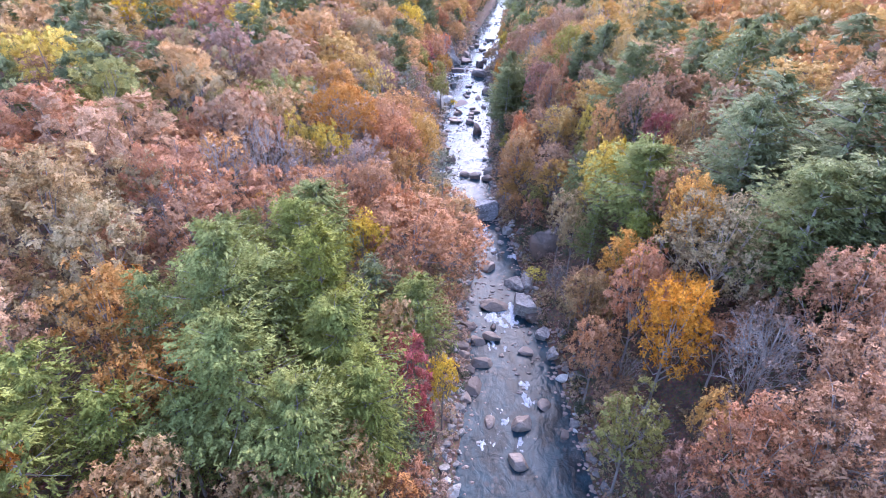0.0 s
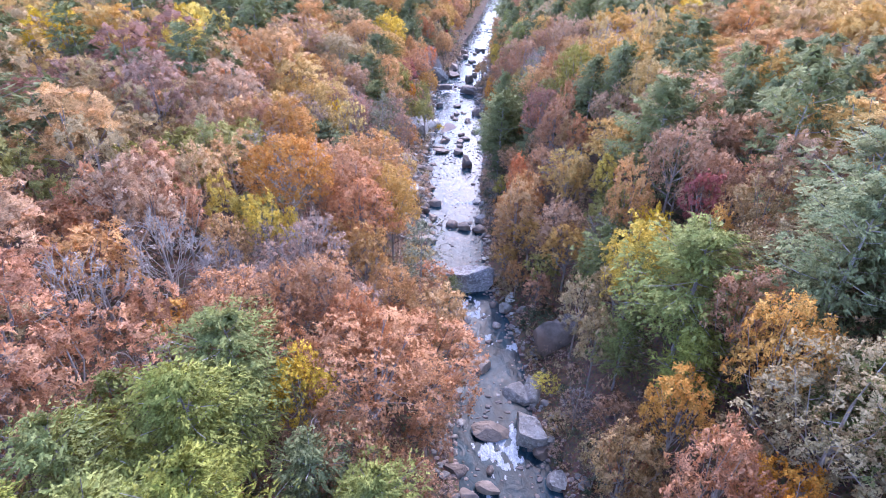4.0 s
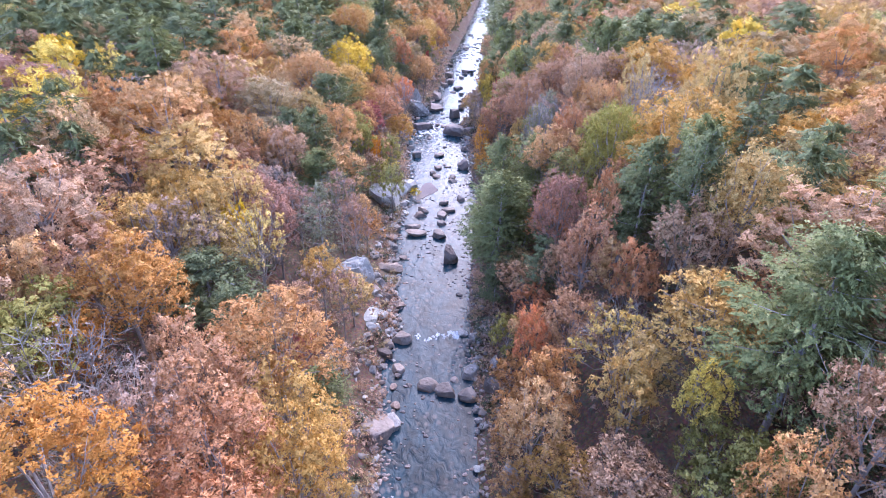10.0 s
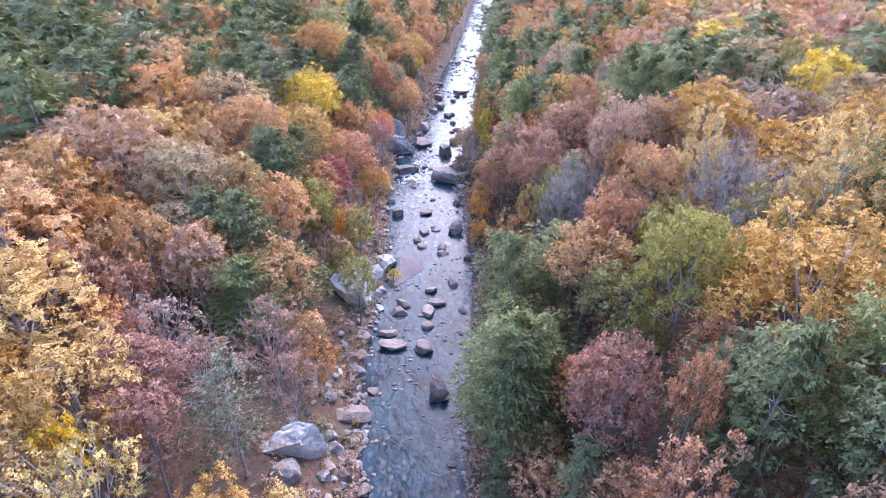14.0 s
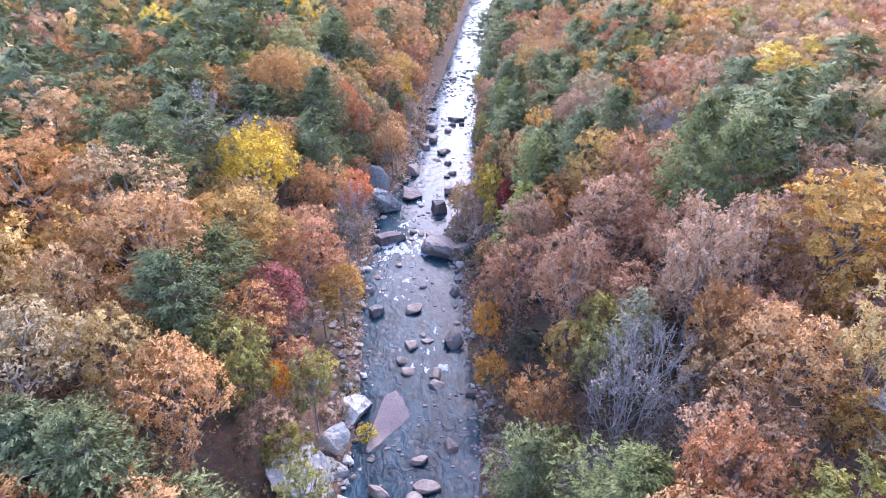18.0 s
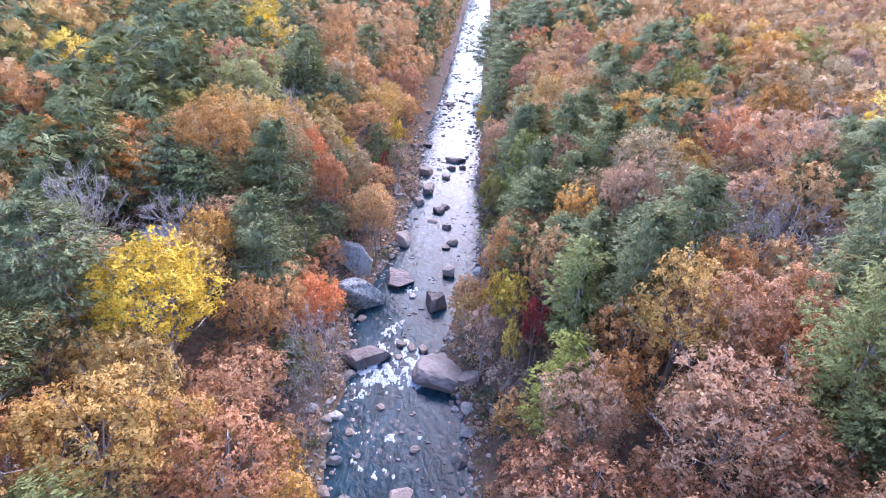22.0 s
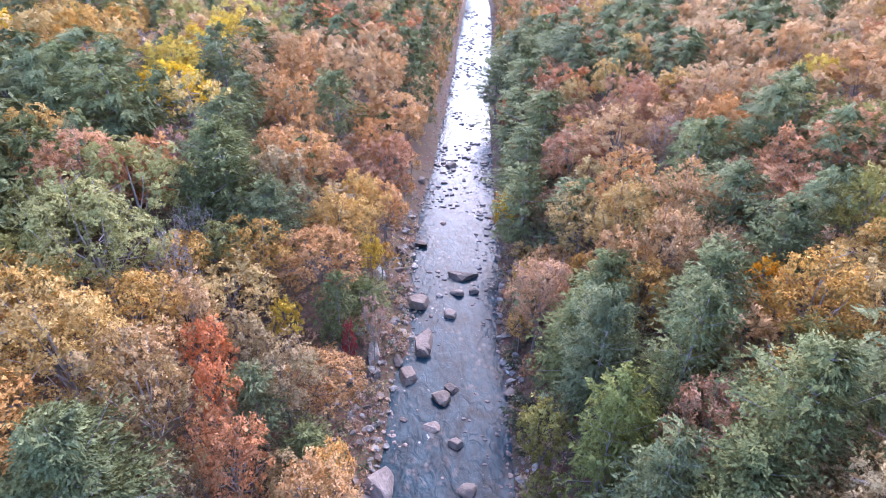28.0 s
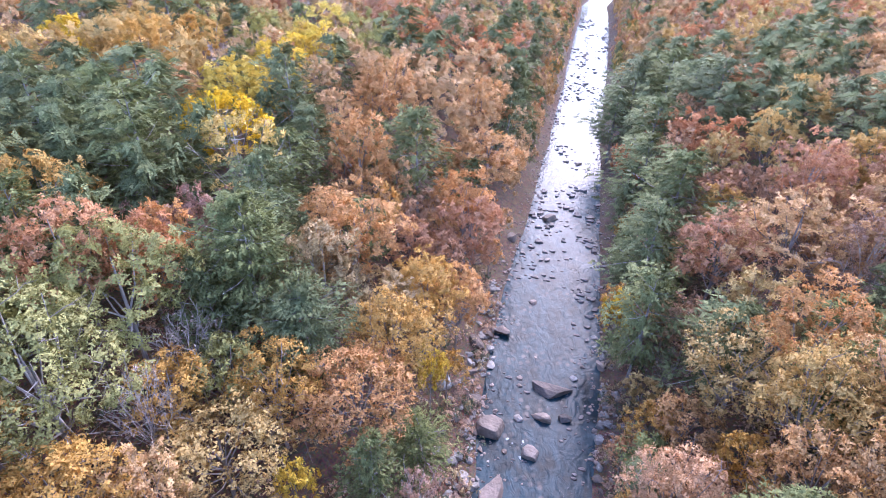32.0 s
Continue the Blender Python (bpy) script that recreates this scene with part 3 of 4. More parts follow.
plant("r", [(24.4, 96.1, 3.3, 19.3), (-52.9, 96.6, 6.6, 20.3), (-43.3, 157.1, 6.6, 19.5), (19.7, 162.4, 4.8, 17.9), (-19.8, 166.6, 5.3, 15.3), (29.8, 175.5, 4.1, 15.9), (-21.1, 179.1, 5.0, 18.2), (-29.7, 196.5, 5.9, 20.1), (-46.4, 204.6, 6.6, 19.0), (-36.2, 206.1, 6.4, 19.0), (20.3, 216.1, 3.0, 13.7), (17.0, 235.6, 3.1, 16.0), (-9.7, 278.8, 4.7, 10.0), (31.1, 288.5, 4.2, 17.1), (26.2, 289.5, 3.9, 15.7), (-12.2, 293.8, 5.4, 15.3)])
plant("d", [(-22.6, 95.1, 5.4, 19.8), (-29.7, 117.7, 5.0, 17.9), (-31.2, 259.4, 5.8, 20.1)])
plant("k", [(-2.1, 74.3, 6.1, 16.0), (-12.9, 95.1, 5.0, 18.0), (-15.3, 100.8, 4.9, 18.1), (22.0, 139.0, 1.9, 19.4), (22.5, 167.2, 3.5, 19.1), (-15.8, 209.3, 5.4, 16.1), (-18.7, 222.6, 5.5, 11.4), (-26.2, 245.6, 4.4, 13.2), (-15.1, 264.4, 3.5, 15.7), (16.4, 289.5, 4.2, 17.9), (47.6, 296.7, 4.6, 15.4)])
plant("g", [(-9.4, 101.6, 4.0, 19.2), (33.6, 128.0, 5.1, 19.6), (-29.9, 136.2, 3.9, 15.8), (32.3, 144.8, 6.6, 21.1), (-36.4, 148.0, 6.6, 16.9), (41.2, 158.2, 4.1, 21.5), (34.8, 173.8, 2.7, 19.5), (-24.2, 207.8, 5.3, 17.9), (-10.9, 208.5, 3.3, 13.1), (26.6, 219.9, 4.4, 18.2), (-28.7, 268.7, 4.8, 19.0), (39.8, 274.9, 4.7, 16.1), (-20.8, 285.0, 4.6, 13.1)])
plant("G", [(23.7, 48.2, 4.0, 20.8), (29.6, 64.5, 3.6, 21.5), (22.7, 64.7, 3.2, 16.8), (-27.9, 70.6, 3.8, 8.0), (9.9, 195.3, 2.2, 9.0)])
plant("z", [(20.2, 118.2, 4.6, 13.3), (-21.7, 132.4, 3.8, 19.0), (-35.0, 320.4, 5.8, 20.2)])
plant("t", [(-33.1, 177.9, 6.1, 17.7), (-22.0, 266.9, 3.8, 17.8)])
plant("y", [(-13.5, 63.5, 3.3, 14.2), (22.1, 82.2, 3.7, 20.2), (-61.5, 153.8, 6.1, 18.1), (-26.0, 224.1, 6.3, 21.5), (-14.9, 285.0, 2.0, 11.3)])
plant("b", [(-29.3, 74.2, 4.8, 17.6), (-29.1, 106.0, 5.2, 16.5), (35.0, 165.8, 4.6, 19.2), (18.8, 176.7, 3.2, 20.8), (-37.8, 234.7, 4.4, 19.6), (40.4, 235.2, 3.3, 15.5), (52.9, 269.5, 4.6, 15.0)])
plant("w", [(-51.2, 117.1, 6.2, 21.5), (17.4, 142.7, 4.0, 19.8), (-24.2, 144.6, 4.3, 14.1)])
plant("R", [(11.9, 123.1, 2.0, 16.3), (13.8, 136.1, 2.2, 8.0), (-13.5, 241.3, 3.3, 10.1), (-17.5, 270.2, 1.9, 15.6)])
plant("q", [(-4.2, 92.5, 3.3, 16.0), (-16.8, 144.5, 3.3, 15.7)])
plant("s", [(-23.2, 75.5, 4.9, 11.5)])
plant("m", [(-18.5, 199.4, 4.3, 13.9)])
plant("o", [(31.4, 30.4, 5.3), (26.4, 32.3, 4.9), (36.1, 37.1, 4.8), (38.9, 45.4, 4.7), (-49.4, 64.4, 4.5), (-27.8, 66.0, 2.7), (-59.1, 70.6, 6.3), (29.7, 71.4, 3.7), (-34.6, 81.3, 3.6), (-39.5, 83.8, 4.0), (-32.9, 84.5, 2.8), (59.0, 87.5, 4.5), (-38.4, 89.2, 4.4), (43.9, 92.3, 4.1), (35.4, 97.3, 3.1), (38.9, 107.2, 4.0), (-40.6, 111.2, 3.9), (-42.7, 125.6, 5.7), (-26.2, 162.3, 3.7), (31.5, 180.2, 3.0), (-43.5, 180.8, 6.5), (35.7, 185.4, 2.6), (35.4, 190.9, 4.4), (48.5, 204.5, 4.1), (16.1, 212.5, 4.0), (98.8, 247.9, 6.9), (27.5, 322.7, 5.5), (-4.9, 327.4, 4.7), (40.8, 335.4, 4.8)])
plant("t", [(-35.6, 44.0, 4.8), (-43.1, 47.0, 5.2), (-47.8, 52.6, 6.6), (31.5, 57.5, 5.9), (17.9, 61.1, 3.9), (18.1, 78.0, 2.6), (17.2, 85.3, 2.8), (37.7, 86.8, 3.7), (-46.5, 91.5, 3.6), (-50.7, 108.7, 3.6), (-61.5, 116.8, 4.4), (63.3, 184.7, 6.9), (61.7, 214.6, 6.9), (33.8, 244.5, 3.5), (33.5, 251.7, 5.3), (63.9, 272.5, 6.9), (-17.1, 277.7, 2.6), (-19.0, 305.5, 4.0)])
plant("r", [(-21.5, 24.2, 2.6), (-8.6, 29.8, 2.6), (-7.3, 49.7, 2.6), (-1.5, 81.6, 3.9), (-34.0, 92.6, 3.8), (64.5, 107.8, 6.7), (10.9, 111.3, 3.5), (-15.0, 115.3, 5.8), (13.1, 116.4, 3.4), (-37.9, 116.8, 3.1), (-98.0, 126.7, 6.9), (22.1, 129.2, 2.6), (62.7, 145.0, 6.9), (-51.6, 147.0, 4.4), (-53.0, 162.3, 4.3), (-32.3, 163.9, 3.2), (71.7, 177.3, 6.9), (26.2, 178.6, 2.6), (28.0, 181.5, 2.9), (14.2, 184.2, 2.6), (-33.6, 188.2, 3.5), (-54.0, 221.7, 6.4), (32.9, 226.5, 3.2), (39.4, 227.1, 3.0), (-18.9, 229.4, 2.9), (-15.9, 232.7, 3.1), (46.5, 237.7, 3.9), (12.9, 243.2, 3.5), (88.7, 257.5, 6.9), (-7.7, 262.7, 4.0), (-61.4, 263.6, 5.9), (32.8, 272.8, 2.7)])
plant("r", [(-22.7, 279.0, 2.6), (71.3, 292.9, 6.4), (35.8, 296.6, 5.3), (-34.5, 302.1, 3.4), (31.7, 305.7, 5.0), (-18.0, 313.2, 5.4), (92.5, 314.3, 6.9), (-5.1, 314.6, 3.7), (49.9, 318.7, 4.7), (34.7, 322.0, 6.5), (-85.9, 323.8, 6.9), (-22.2, 331.5, 5.0), (53.0, 332.0, 5.3), (60.9, 332.3, 5.3), (82.0, 333.9, 6.9), (-7.3, 334.8, 5.6), (88.0, 343.7, 6.6), (-26.0, 351.7, 4.5), (-4.8, 352.6, 6.4), (78.5, 354.0, 6.9), (-37.2, 355.1, 4.7), (-24.9, 358.5, 5.6), (-8.9, 365.5, 5.0), (71.2, 368.3, 6.9), (-7.2, 374.7, 5.6), (61.0, 393.8, 6.9), (73.4, 395.8, 6.9)])
plant("k", [(-37.1, 32.4, 3.0), (17.4, 52.5, 3.2), (-7.1, 66.3, 6.9), (-10.0, 72.2, 3.7), (-48.6, 72.9, 6.7), (-17.1, 73.2, 2.9), (-13.6, 75.8, 4.0), (-18.6, 107.9, 4.7), (-23.7, 113.8, 2.8), (37.6, 117.5, 6.9), (22.8, 125.6, 2.6), (-47.4, 131.9, 3.5), (54.1, 140.4, 3.8), (25.8, 144.5, 2.8), (35.6, 217.9, 3.9), (49.9, 247.9, 6.0), (46.9, 258.7, 5.6), (-39.0, 295.6, 5.2), (-34.0, 298.4, 4.0), (51.8, 302.5, 4.8), (61.8, 307.8, 4.7), (29.4, 358.8, 4.4), (34.4, 377.8, 4.1), (-20.4, 410.2, 5.7)])
plant("g", [(54.5, 96.0, 6.9), (-12.0, 108.2, 4.9), (18.7, 110.8, 2.8), (53.4, 124.4, 4.5), (-15.0, 135.3, 2.7), (39.0, 135.4, 2.8), (40.8, 149.1, 4.3), (83.3, 150.0, 6.9), (-77.2, 150.4, 6.9), (31.4, 152.1, 3.8), (-81.9, 156.4, 6.3), (53.0, 172.5, 5.6), (85.4, 176.0, 6.9), (-26.4, 181.8, 3.9), (37.8, 183.4, 2.6), (-40.6, 187.9, 4.3), (17.3, 189.8, 2.6), (41.1, 190.1, 6.9), (-36.5, 195.1, 3.0), (-24.5, 215.4, 3.6), (-43.3, 215.6, 4.0), (-28.1, 215.7, 2.7), (100.4, 221.1, 6.9), (-26.5, 239.6, 3.2), (39.1, 252.5, 3.8), (-33.9, 273.6, 3.7), (45.0, 275.0, 2.8), (26.6, 284.1, 3.7), (28.4, 296.6, 4.6), (-10.6, 301.2, 4.9), (77.1, 304.0, 6.9), (-48.5, 304.1, 4.7)])
plant("g", [(-79.9, 307.0, 6.9), (-8.4, 310.8, 4.0), (29.7, 312.7, 4.5), (-66.7, 350.5, 4.9), (34.3, 351.5, 4.1), (42.4, 354.2, 4.1), (-71.6, 362.1, 4.4), (-66.2, 367.7, 6.0)])
plant("G", [(26.1, 39.1, 2.3), (27.2, 54.3, 3.1), (33.2, 87.9, 1.5), (-14.4, 188.2, 1.1), (9.6, 201.6, 1.7), (22.1, 245.3, 3.0), (-7.3, 267.8, 1.9), (38.6, 281.2, 2.4), (16.1, 322.4, 2.1), (-17.0, 327.4, 2.0)])
plant("y", [(-1.2, 46.7, 1.8), (-23.8, 85.9, 2.6), (-20.9, 87.3, 1.5), (-27.6, 89.0, 1.4), (21.6, 89.6, 1.3), (-30.3, 90.4, 2.2), (26.5, 92.0, 2.4), (-74.1, 94.1, 6.2), (23.9, 108.1, 2.0), (-25.5, 136.0, 2.5), (-89.6, 149.3, 6.2), (-66.1, 167.2, 4.6), (-76.1, 184.6, 4.5), (-67.2, 185.9, 3.7), (65.6, 203.4, 5.2), (12.0, 228.9, 1.2), (12.9, 234.0, 2.3), (11.4, 236.0, 2.0), (69.8, 252.6, 6.2), (-65.7, 287.3, 5.2), (-6.6, 303.3, 1.7), (16.1, 319.8, 2.1), (-41.4, 329.3, 6.0), (-44.7, 340.6, 6.1), (79.4, 341.5, 4.0), (-43.4, 352.8, 6.2), (-85.8, 355.0, 4.1), (-43.1, 369.8, 5.5), (-43.6, 380.0, 6.2)])
plant("m", [(-3.6, 40.6, 1.8), (-5.5, 43.8, 2.8), (32.6, 92.9, 2.6), (-14.1, 121.9, 1.7), (14.8, 230.2, 1.7), (-7.5, 284.7, 1.0)])
plant("w", [(22.5, 33.9, 2.6), (-68.8, 139.3, 6.9), (-21.8, 139.7, 3.0), (-67.4, 160.5, 6.9), (-34.7, 308.2, 2.9)])
plant("p", [(38.6, 55.9, 6.6), (45.4, 57.9, 6.9), (49.6, 70.9, 6.9), (44.6, 82.4, 6.9), (-66.0, 99.5, 6.9), (55.6, 119.8, 4.8), (47.6, 122.8, 4.8), (-79.6, 141.5, 5.0), (-57.3, 144.1, 5.6), (41.2, 144.9, 4.1), (10.4, 156.9, 4.1), (50.8, 161.8, 4.1), (11.1, 175.1, 3.5), (-88.2, 181.0, 6.9), (-58.5, 188.3, 5.4), (-59.3, 203.6, 6.0), (-72.9, 207.0, 6.9), (45.7, 213.1, 6.3), (43.2, 221.3, 4.5), (-47.0, 222.8, 4.4), (-34.8, 223.7, 6.3), (63.7, 230.1, 5.0), (57.7, 231.6, 6.5), (-63.5, 234.0, 6.9), (22.3, 235.7, 3.8), (-78.3, 237.4, 6.9), (14.0, 239.8, 2.7), (-90.1, 240.7, 6.9), (-20.8, 243.1, 4.3), (18.4, 251.9, 5.6), (-45.6, 253.1, 4.9), (-52.3, 277.1, 6.9)])
plant("p", [(31.0, 277.8, 4.5), (18.7, 279.0, 3.9), (22.2, 284.0, 4.5), (-9.2, 288.4, 2.6), (-52.2, 291.0, 6.0), (-87.4, 292.4, 6.9), (40.2, 293.6, 4.7), (-27.5, 297.3, 3.4), (-46.9, 298.9, 3.7), (-25.3, 302.2, 5.0), (40.8, 306.6, 4.1), (-27.2, 308.1, 3.9), (-28.8, 314.0, 4.8), (58.8, 314.4, 5.0), (-44.7, 315.2, 6.3), (-64.3, 321.9, 5.6), (61.3, 322.3, 4.6), (-55.2, 324.7, 6.3), (-78.1, 325.4, 6.3), (20.9, 329.4, 5.4), (-56.8, 334.1, 6.9), (-15.6, 340.8, 5.6), (-36.5, 341.2, 4.9), (26.7, 343.2, 6.4), (23.7, 356.4, 6.6), (58.3, 366.6, 4.5), (27.5, 371.9, 6.2), (-76.9, 374.7, 6.6), (-2.1, 375.4, 4.1), (39.9, 378.8, 6.9), (37.1, 386.7, 6.9), (22.8, 392.8, 6.4)])
plant("p", [(99.9, 398.1, 6.5), (35.8, 404.1, 6.6), (29.1, 409.7, 6.9)])
plant("q", [(22.3, 184.7, 3.3)])
plant("l", [(18.6, 39.5, 3.7), (-57.9, 84.3, 5.4), (-35.9, 103.3, 3.5), (28.3, 162.4, 3.9), (-9.7, 175.6, 2.6), (19.4, 185.2, 2.6), (-17.0, 185.9, 2.6), (-11.4, 189.1, 2.6), (77.9, 225.7, 6.9), (13.8, 270.5, 2.6), (29.2, 274.4, 2.6), (-39.0, 287.9, 4.6), (53.9, 290.0, 3.8), (-32.8, 293.3, 5.5), (-61.8, 305.1, 6.2), (68.9, 310.6, 4.3), (-53.2, 367.6, 5.5)])
plant("b", [(29.7, 41.1, 3.8), (-32.7, 64.6, 4.3), (22.4, 180.5, 4.4), (-28.5, 202.2, 2.6), (-12.1, 220.8, 2.7), (42.4, 225.9, 2.7), (-11.3, 227.2, 3.9), (63.8, 262.4, 4.8), (-26.3, 284.9, 2.6)])
plant("s", [(-16.6, 82.8, 3.9), (-21.0, 103.3, 3.8), (-15.2, 131.1, 2.8), (-11.9, 132.9, 2.7), (-13.2, 150.9, 3.0), (-16.0, 155.1, 3.6), (50.7, 191.7, 5.3), (8.7, 232.2, 2.6), (104.4, 264.3, 6.9), (-5.0, 288.3, 2.6), (41.0, 317.8, 4.1)])
plant("h", [(14.4, 92.6, 2.9), (8.4, 138.6, 2.2), (13.6, 193.2, 2.5), (15.0, 199.0, 3.4), (9.3, 227.8, 1.9), (14.1, 279.7, 2.8)])
plant("d", [(-26.5, 30.7, 2.6), (-31.0, 36.2, 3.7), (-11.2, 88.0, 3.0), (-46.8, 170.6, 4.9), (-51.3, 236.0, 5.0), (59.0, 266.5, 4.5)])
plant("R", [(-12.5, 236.3, 3.3), (-20.1, 275.3, 2.5)])
plant("Y", [(13.7, 80.9, 2.1), (-5.9, 190.1, 1.3), (-12.8, 197.9, 2.3)])
plant("P", [(-30.2, 22.8, 3.4), (-12.2, 29.6, 4.3), (-18.2, 32.0, 5.3), (-8.1, 35.3, 4.5), (-27.2, 37.4, 3.2), (-11.7, 40.6, 5.0), (-25.4, 44.4, 3.2), (-24.8, 49.4, 3.8)])


# ---- the rest of the forest, of the same sorts as its neighbours ----
def free(px, py, r, grid, share):
    i, j = int(px // 15), int(py // 15)
    for a in (i - 1, i, i + 1):
        for b in (j - 1, j, j + 1):
            for x, y, q in grid.get((a, b), ()):
                if (x - px) ** 2 + (y - py) ** 2 < (share * (q + r)) ** 2:
                    return False
    return True


GRID = {}
for gx, gy, gr, _ in GROWN + [(-36.5, 247.5, 7, ""), (-36, 240.5, 5, ""), (-41, 243, 4.5, ""), (-10.5, 250, 6, ""), (-10.5, 257, 5.5, ""), (16.5, 84, 6, ""), (12.5, 76, 4, ""), (-12.5, 145, 5.5, ""), (-12, 177, 5.5, ""), (-10.5, 190, 4, ""), (6, 233, 4, "")]:
    GRID.setdefault((int(gx // 15), int(gy // 15)), []).append((gx, gy, gr))
known = np.array([(a, b) for a, b, _, k in GROWN])
sorts = [k for _, _, _, k in GROWN]
COMMON = "oorrrttggkpppdlsb"
far_trees = []
for step in range(45000):
    y = -5 + 700 * rng.random()
    x = (rng.random() - 0.5) * 2 * 230
    w, e = banks(y)
    d = max(w - x, x - e)
    r = 2.6 + 2.6 * rng.random()
    inner = abs(x) < 75 and y < 350
    if not inner:
        r = 3.6 + 2.2 * rng.random()
    stony = x < w and (36 < y < 68 or 104 < y < 216 or 268 < y < 335)
    if d < (4.2 if stony else 2.0):
        continue
    if abs(x) > 195 or (x > 170 and y < 420) or (y > 500 and d > 60):
        continue
    if abs(x) > 70 + 0.75 * max(0, min(y, 200)) and y < 200:
        continue
    if d < 9:
        r = min(r, 1.3 + 0.28 * d)
    if not free(x, y, r, GRID, 0.52 if inner else 0.64):
        continue
    GRID.setdefault((int(x // 15), int(y // 15)), []).append((x, y, r))
    gap = np.hypot(known[:, 0] - x, known[:, 1] - y)
    close = np.argsort(gap)[:4]
    sort = sorts[close[rng.integers(4)]]
    if gap[close[0]] > 22 or sort in "hqmGYRyz":
        sort = COMMON[rng.integers(len(COMMON))]
        if x > 60 and rng.random() < 0.6:
            sort = "rrgok"[rng.integers(5)]
    if inner and not (sort == "p" and abs(x) > 36):
        grow(sort, x, y, r, height_of(sort, r) * (0.62 if d < 8 else 0.8))
    else:
        far_trees.append((sort, x, y, r))

LOW = {}
for v in range(4):
    far_lobes = lobes_of(20, 1.0, 1.0, 1.15)
    LOW["broad", v] = leafy(far_lobes, 320, 0.76)
    LOW["sparse", v] = leafy(far_lobes, 170, 0.75)
    LOW["bare", v] = leafy(far_lobes, 120, 0.5)
    LOW["pine", v] = pine_shape(6, 5, 2, 1.15)[0]
for sort in SORT:
    vs, fs, ns, count = [], [], [], 0
    for k, x, y, r in far_trees:
        if k != sort:
            continue
        v, f, m = LOW[SORT[sort][3].replace("thin", "pine").replace("shrub", "broad"), rng.integers(4)]
        a, s = rng.random() * 6.283, r / CROWN_R * 1.1
        turn = np.array(((math.cos(a), -math.sin(a), 0), (math.sin(a), math.cos(a), 0), (0, 0, 1)))
        vs.append((v @ turn.T) * (s, s, height_of(sort, r) / TALL) + (x, y, float(level(x, y))))
        fs.append(f + count)
        ns.append(m @ turn.T)
        count += len(v)
    if vs:
        tagged(new("far_woods", mesh_of("far_woods", np.concatenate(vs), np.concatenate(fs), LEAF[sort], soft=np.concatenate(ns))), "distant forest canopy of autumn trees beyond the river", "forest", kind="stuff")

# low bushes and saplings under the trees and on the banks
for sort, share in (("s", 0.3), ("t", 0.25), ("h", 0.2), ("o", 0.25)):
    vs, fs, count = [], [], 0
    for _ in range(int(3600 * share)):
        y = 12 + 330 * rng.random()
        w, e = banks(y)
        d = 0.8 + 42 * rng.random() ** 1.7
        x = w - d if rng.random() < 0.5 else e + d
        k = 26
        size = 0.5 + 0.7 * rng.random()
        p = rng.normal(size=(k, 3)) * (size * 0.7, size * 0.7, size * 0.45)
        v, f, _ = blades(p + (x, y, float(level(x, y)) + size), unit(p + rng.normal(size=(k, 3)) * 0.5 + (0, 0, 0.8)), rng.normal(size=(k, 3)), 0.6, 0.5)
        vs.append(v)
        fs.append(f + count)
        count += len(v)
    tagged(new("undergrowth", mesh_of("undergrowth", np.concatenate(vs), np.concatenate(fs), LEAF[sort])), "low bushes and saplings on the wooded bank", "undergrowth", kind="stuff")

# ---- the cabin among the trees ----
def box_mesh(name, size, at, material):
    bm = bmesh.new()
    bmesh.ops.create_cube(bm, size=1.0, matrix=Matrix.Translation(at) @ Matrix.Diagonal((*size, 1)))
    bmesh.ops.bevel(bm, geom=bm.edges[:], offset=0.02, segments=1, affect="EDGES")
    me = bpy.data.meshes.new(name)
    bm.to_mesh(me)
    bm.free()
    me.materials.append(material)
    return me


BOARDS = solid("weathered boards", (0.2, 0.15, 0.11), (0.36, 0.28, 0.21), 1.2, 0.85, 0.5, 0.02, 12, (1, 1, 6))
METAL_ROOF = solid("blue grey roof metal", (0.2, 0.25, 0.3), (0.3, 0.36, 0.42), 0.8, 0.45, 0.2, 0.01, 9)
SEAM_METAL = solid("dark hip flashing", (0.05, 0.055, 0.06), (0.1, 0.11, 0.12), 1.0, 0.5, 0.2, 0.01, 9)
cabin = tagged(new("cabin"), "small cabin with a blue-grey metal hip roof among trees", "cabin")
cabin.matrix_basis = pose(-36.0, 247.6, float(level(-36, 247)) - 0.3, 0, 0, 14)
for size, at in (((9, 0.2, 2.9), (0, -3.1, 1.45)), ((9, 0.2, 2.9), (0, 3.1, 1.45)), ((0.2, 6.0, 2.9), (-4.4, 0, 1.45)), ((0.2, 6.0, 2.9), (4.4, 0, 1.45))):
    part("wall", box_mesh("wall", size, at, BOARDS), cabin)
part("door", box_mesh("door", (0.95, 0.08, 2.05), (1.2, -3.24, 1.05), METAL_ROOF), cabin)
for wx in (-2.2, 3.2):
    frame_part = part("window_frame", box_mesh("window_frame", (1.1, 0.08, 1.1), (wx, -3.24, 1.6), BOARDS), cabin)
    part("pane", box_mesh("pane", (0.9, 0.05, 0.9), (wx, -3.28, 1.6), SEAM_METAL), frame_part)
EAVE, RIDGE = 2.8, 5.3
CORNERS = [Vector((-5.4, -4.1, EAVE)), Vector((5.4, -4.1, EAVE)), Vector((5.4, 4.1, EAVE)), Vector((-5.4, 4.1, EAVE))]
ENDS = [Vector((-2.2, 0, RIDGE)), Vector((2.2, 0, RIDGE))]


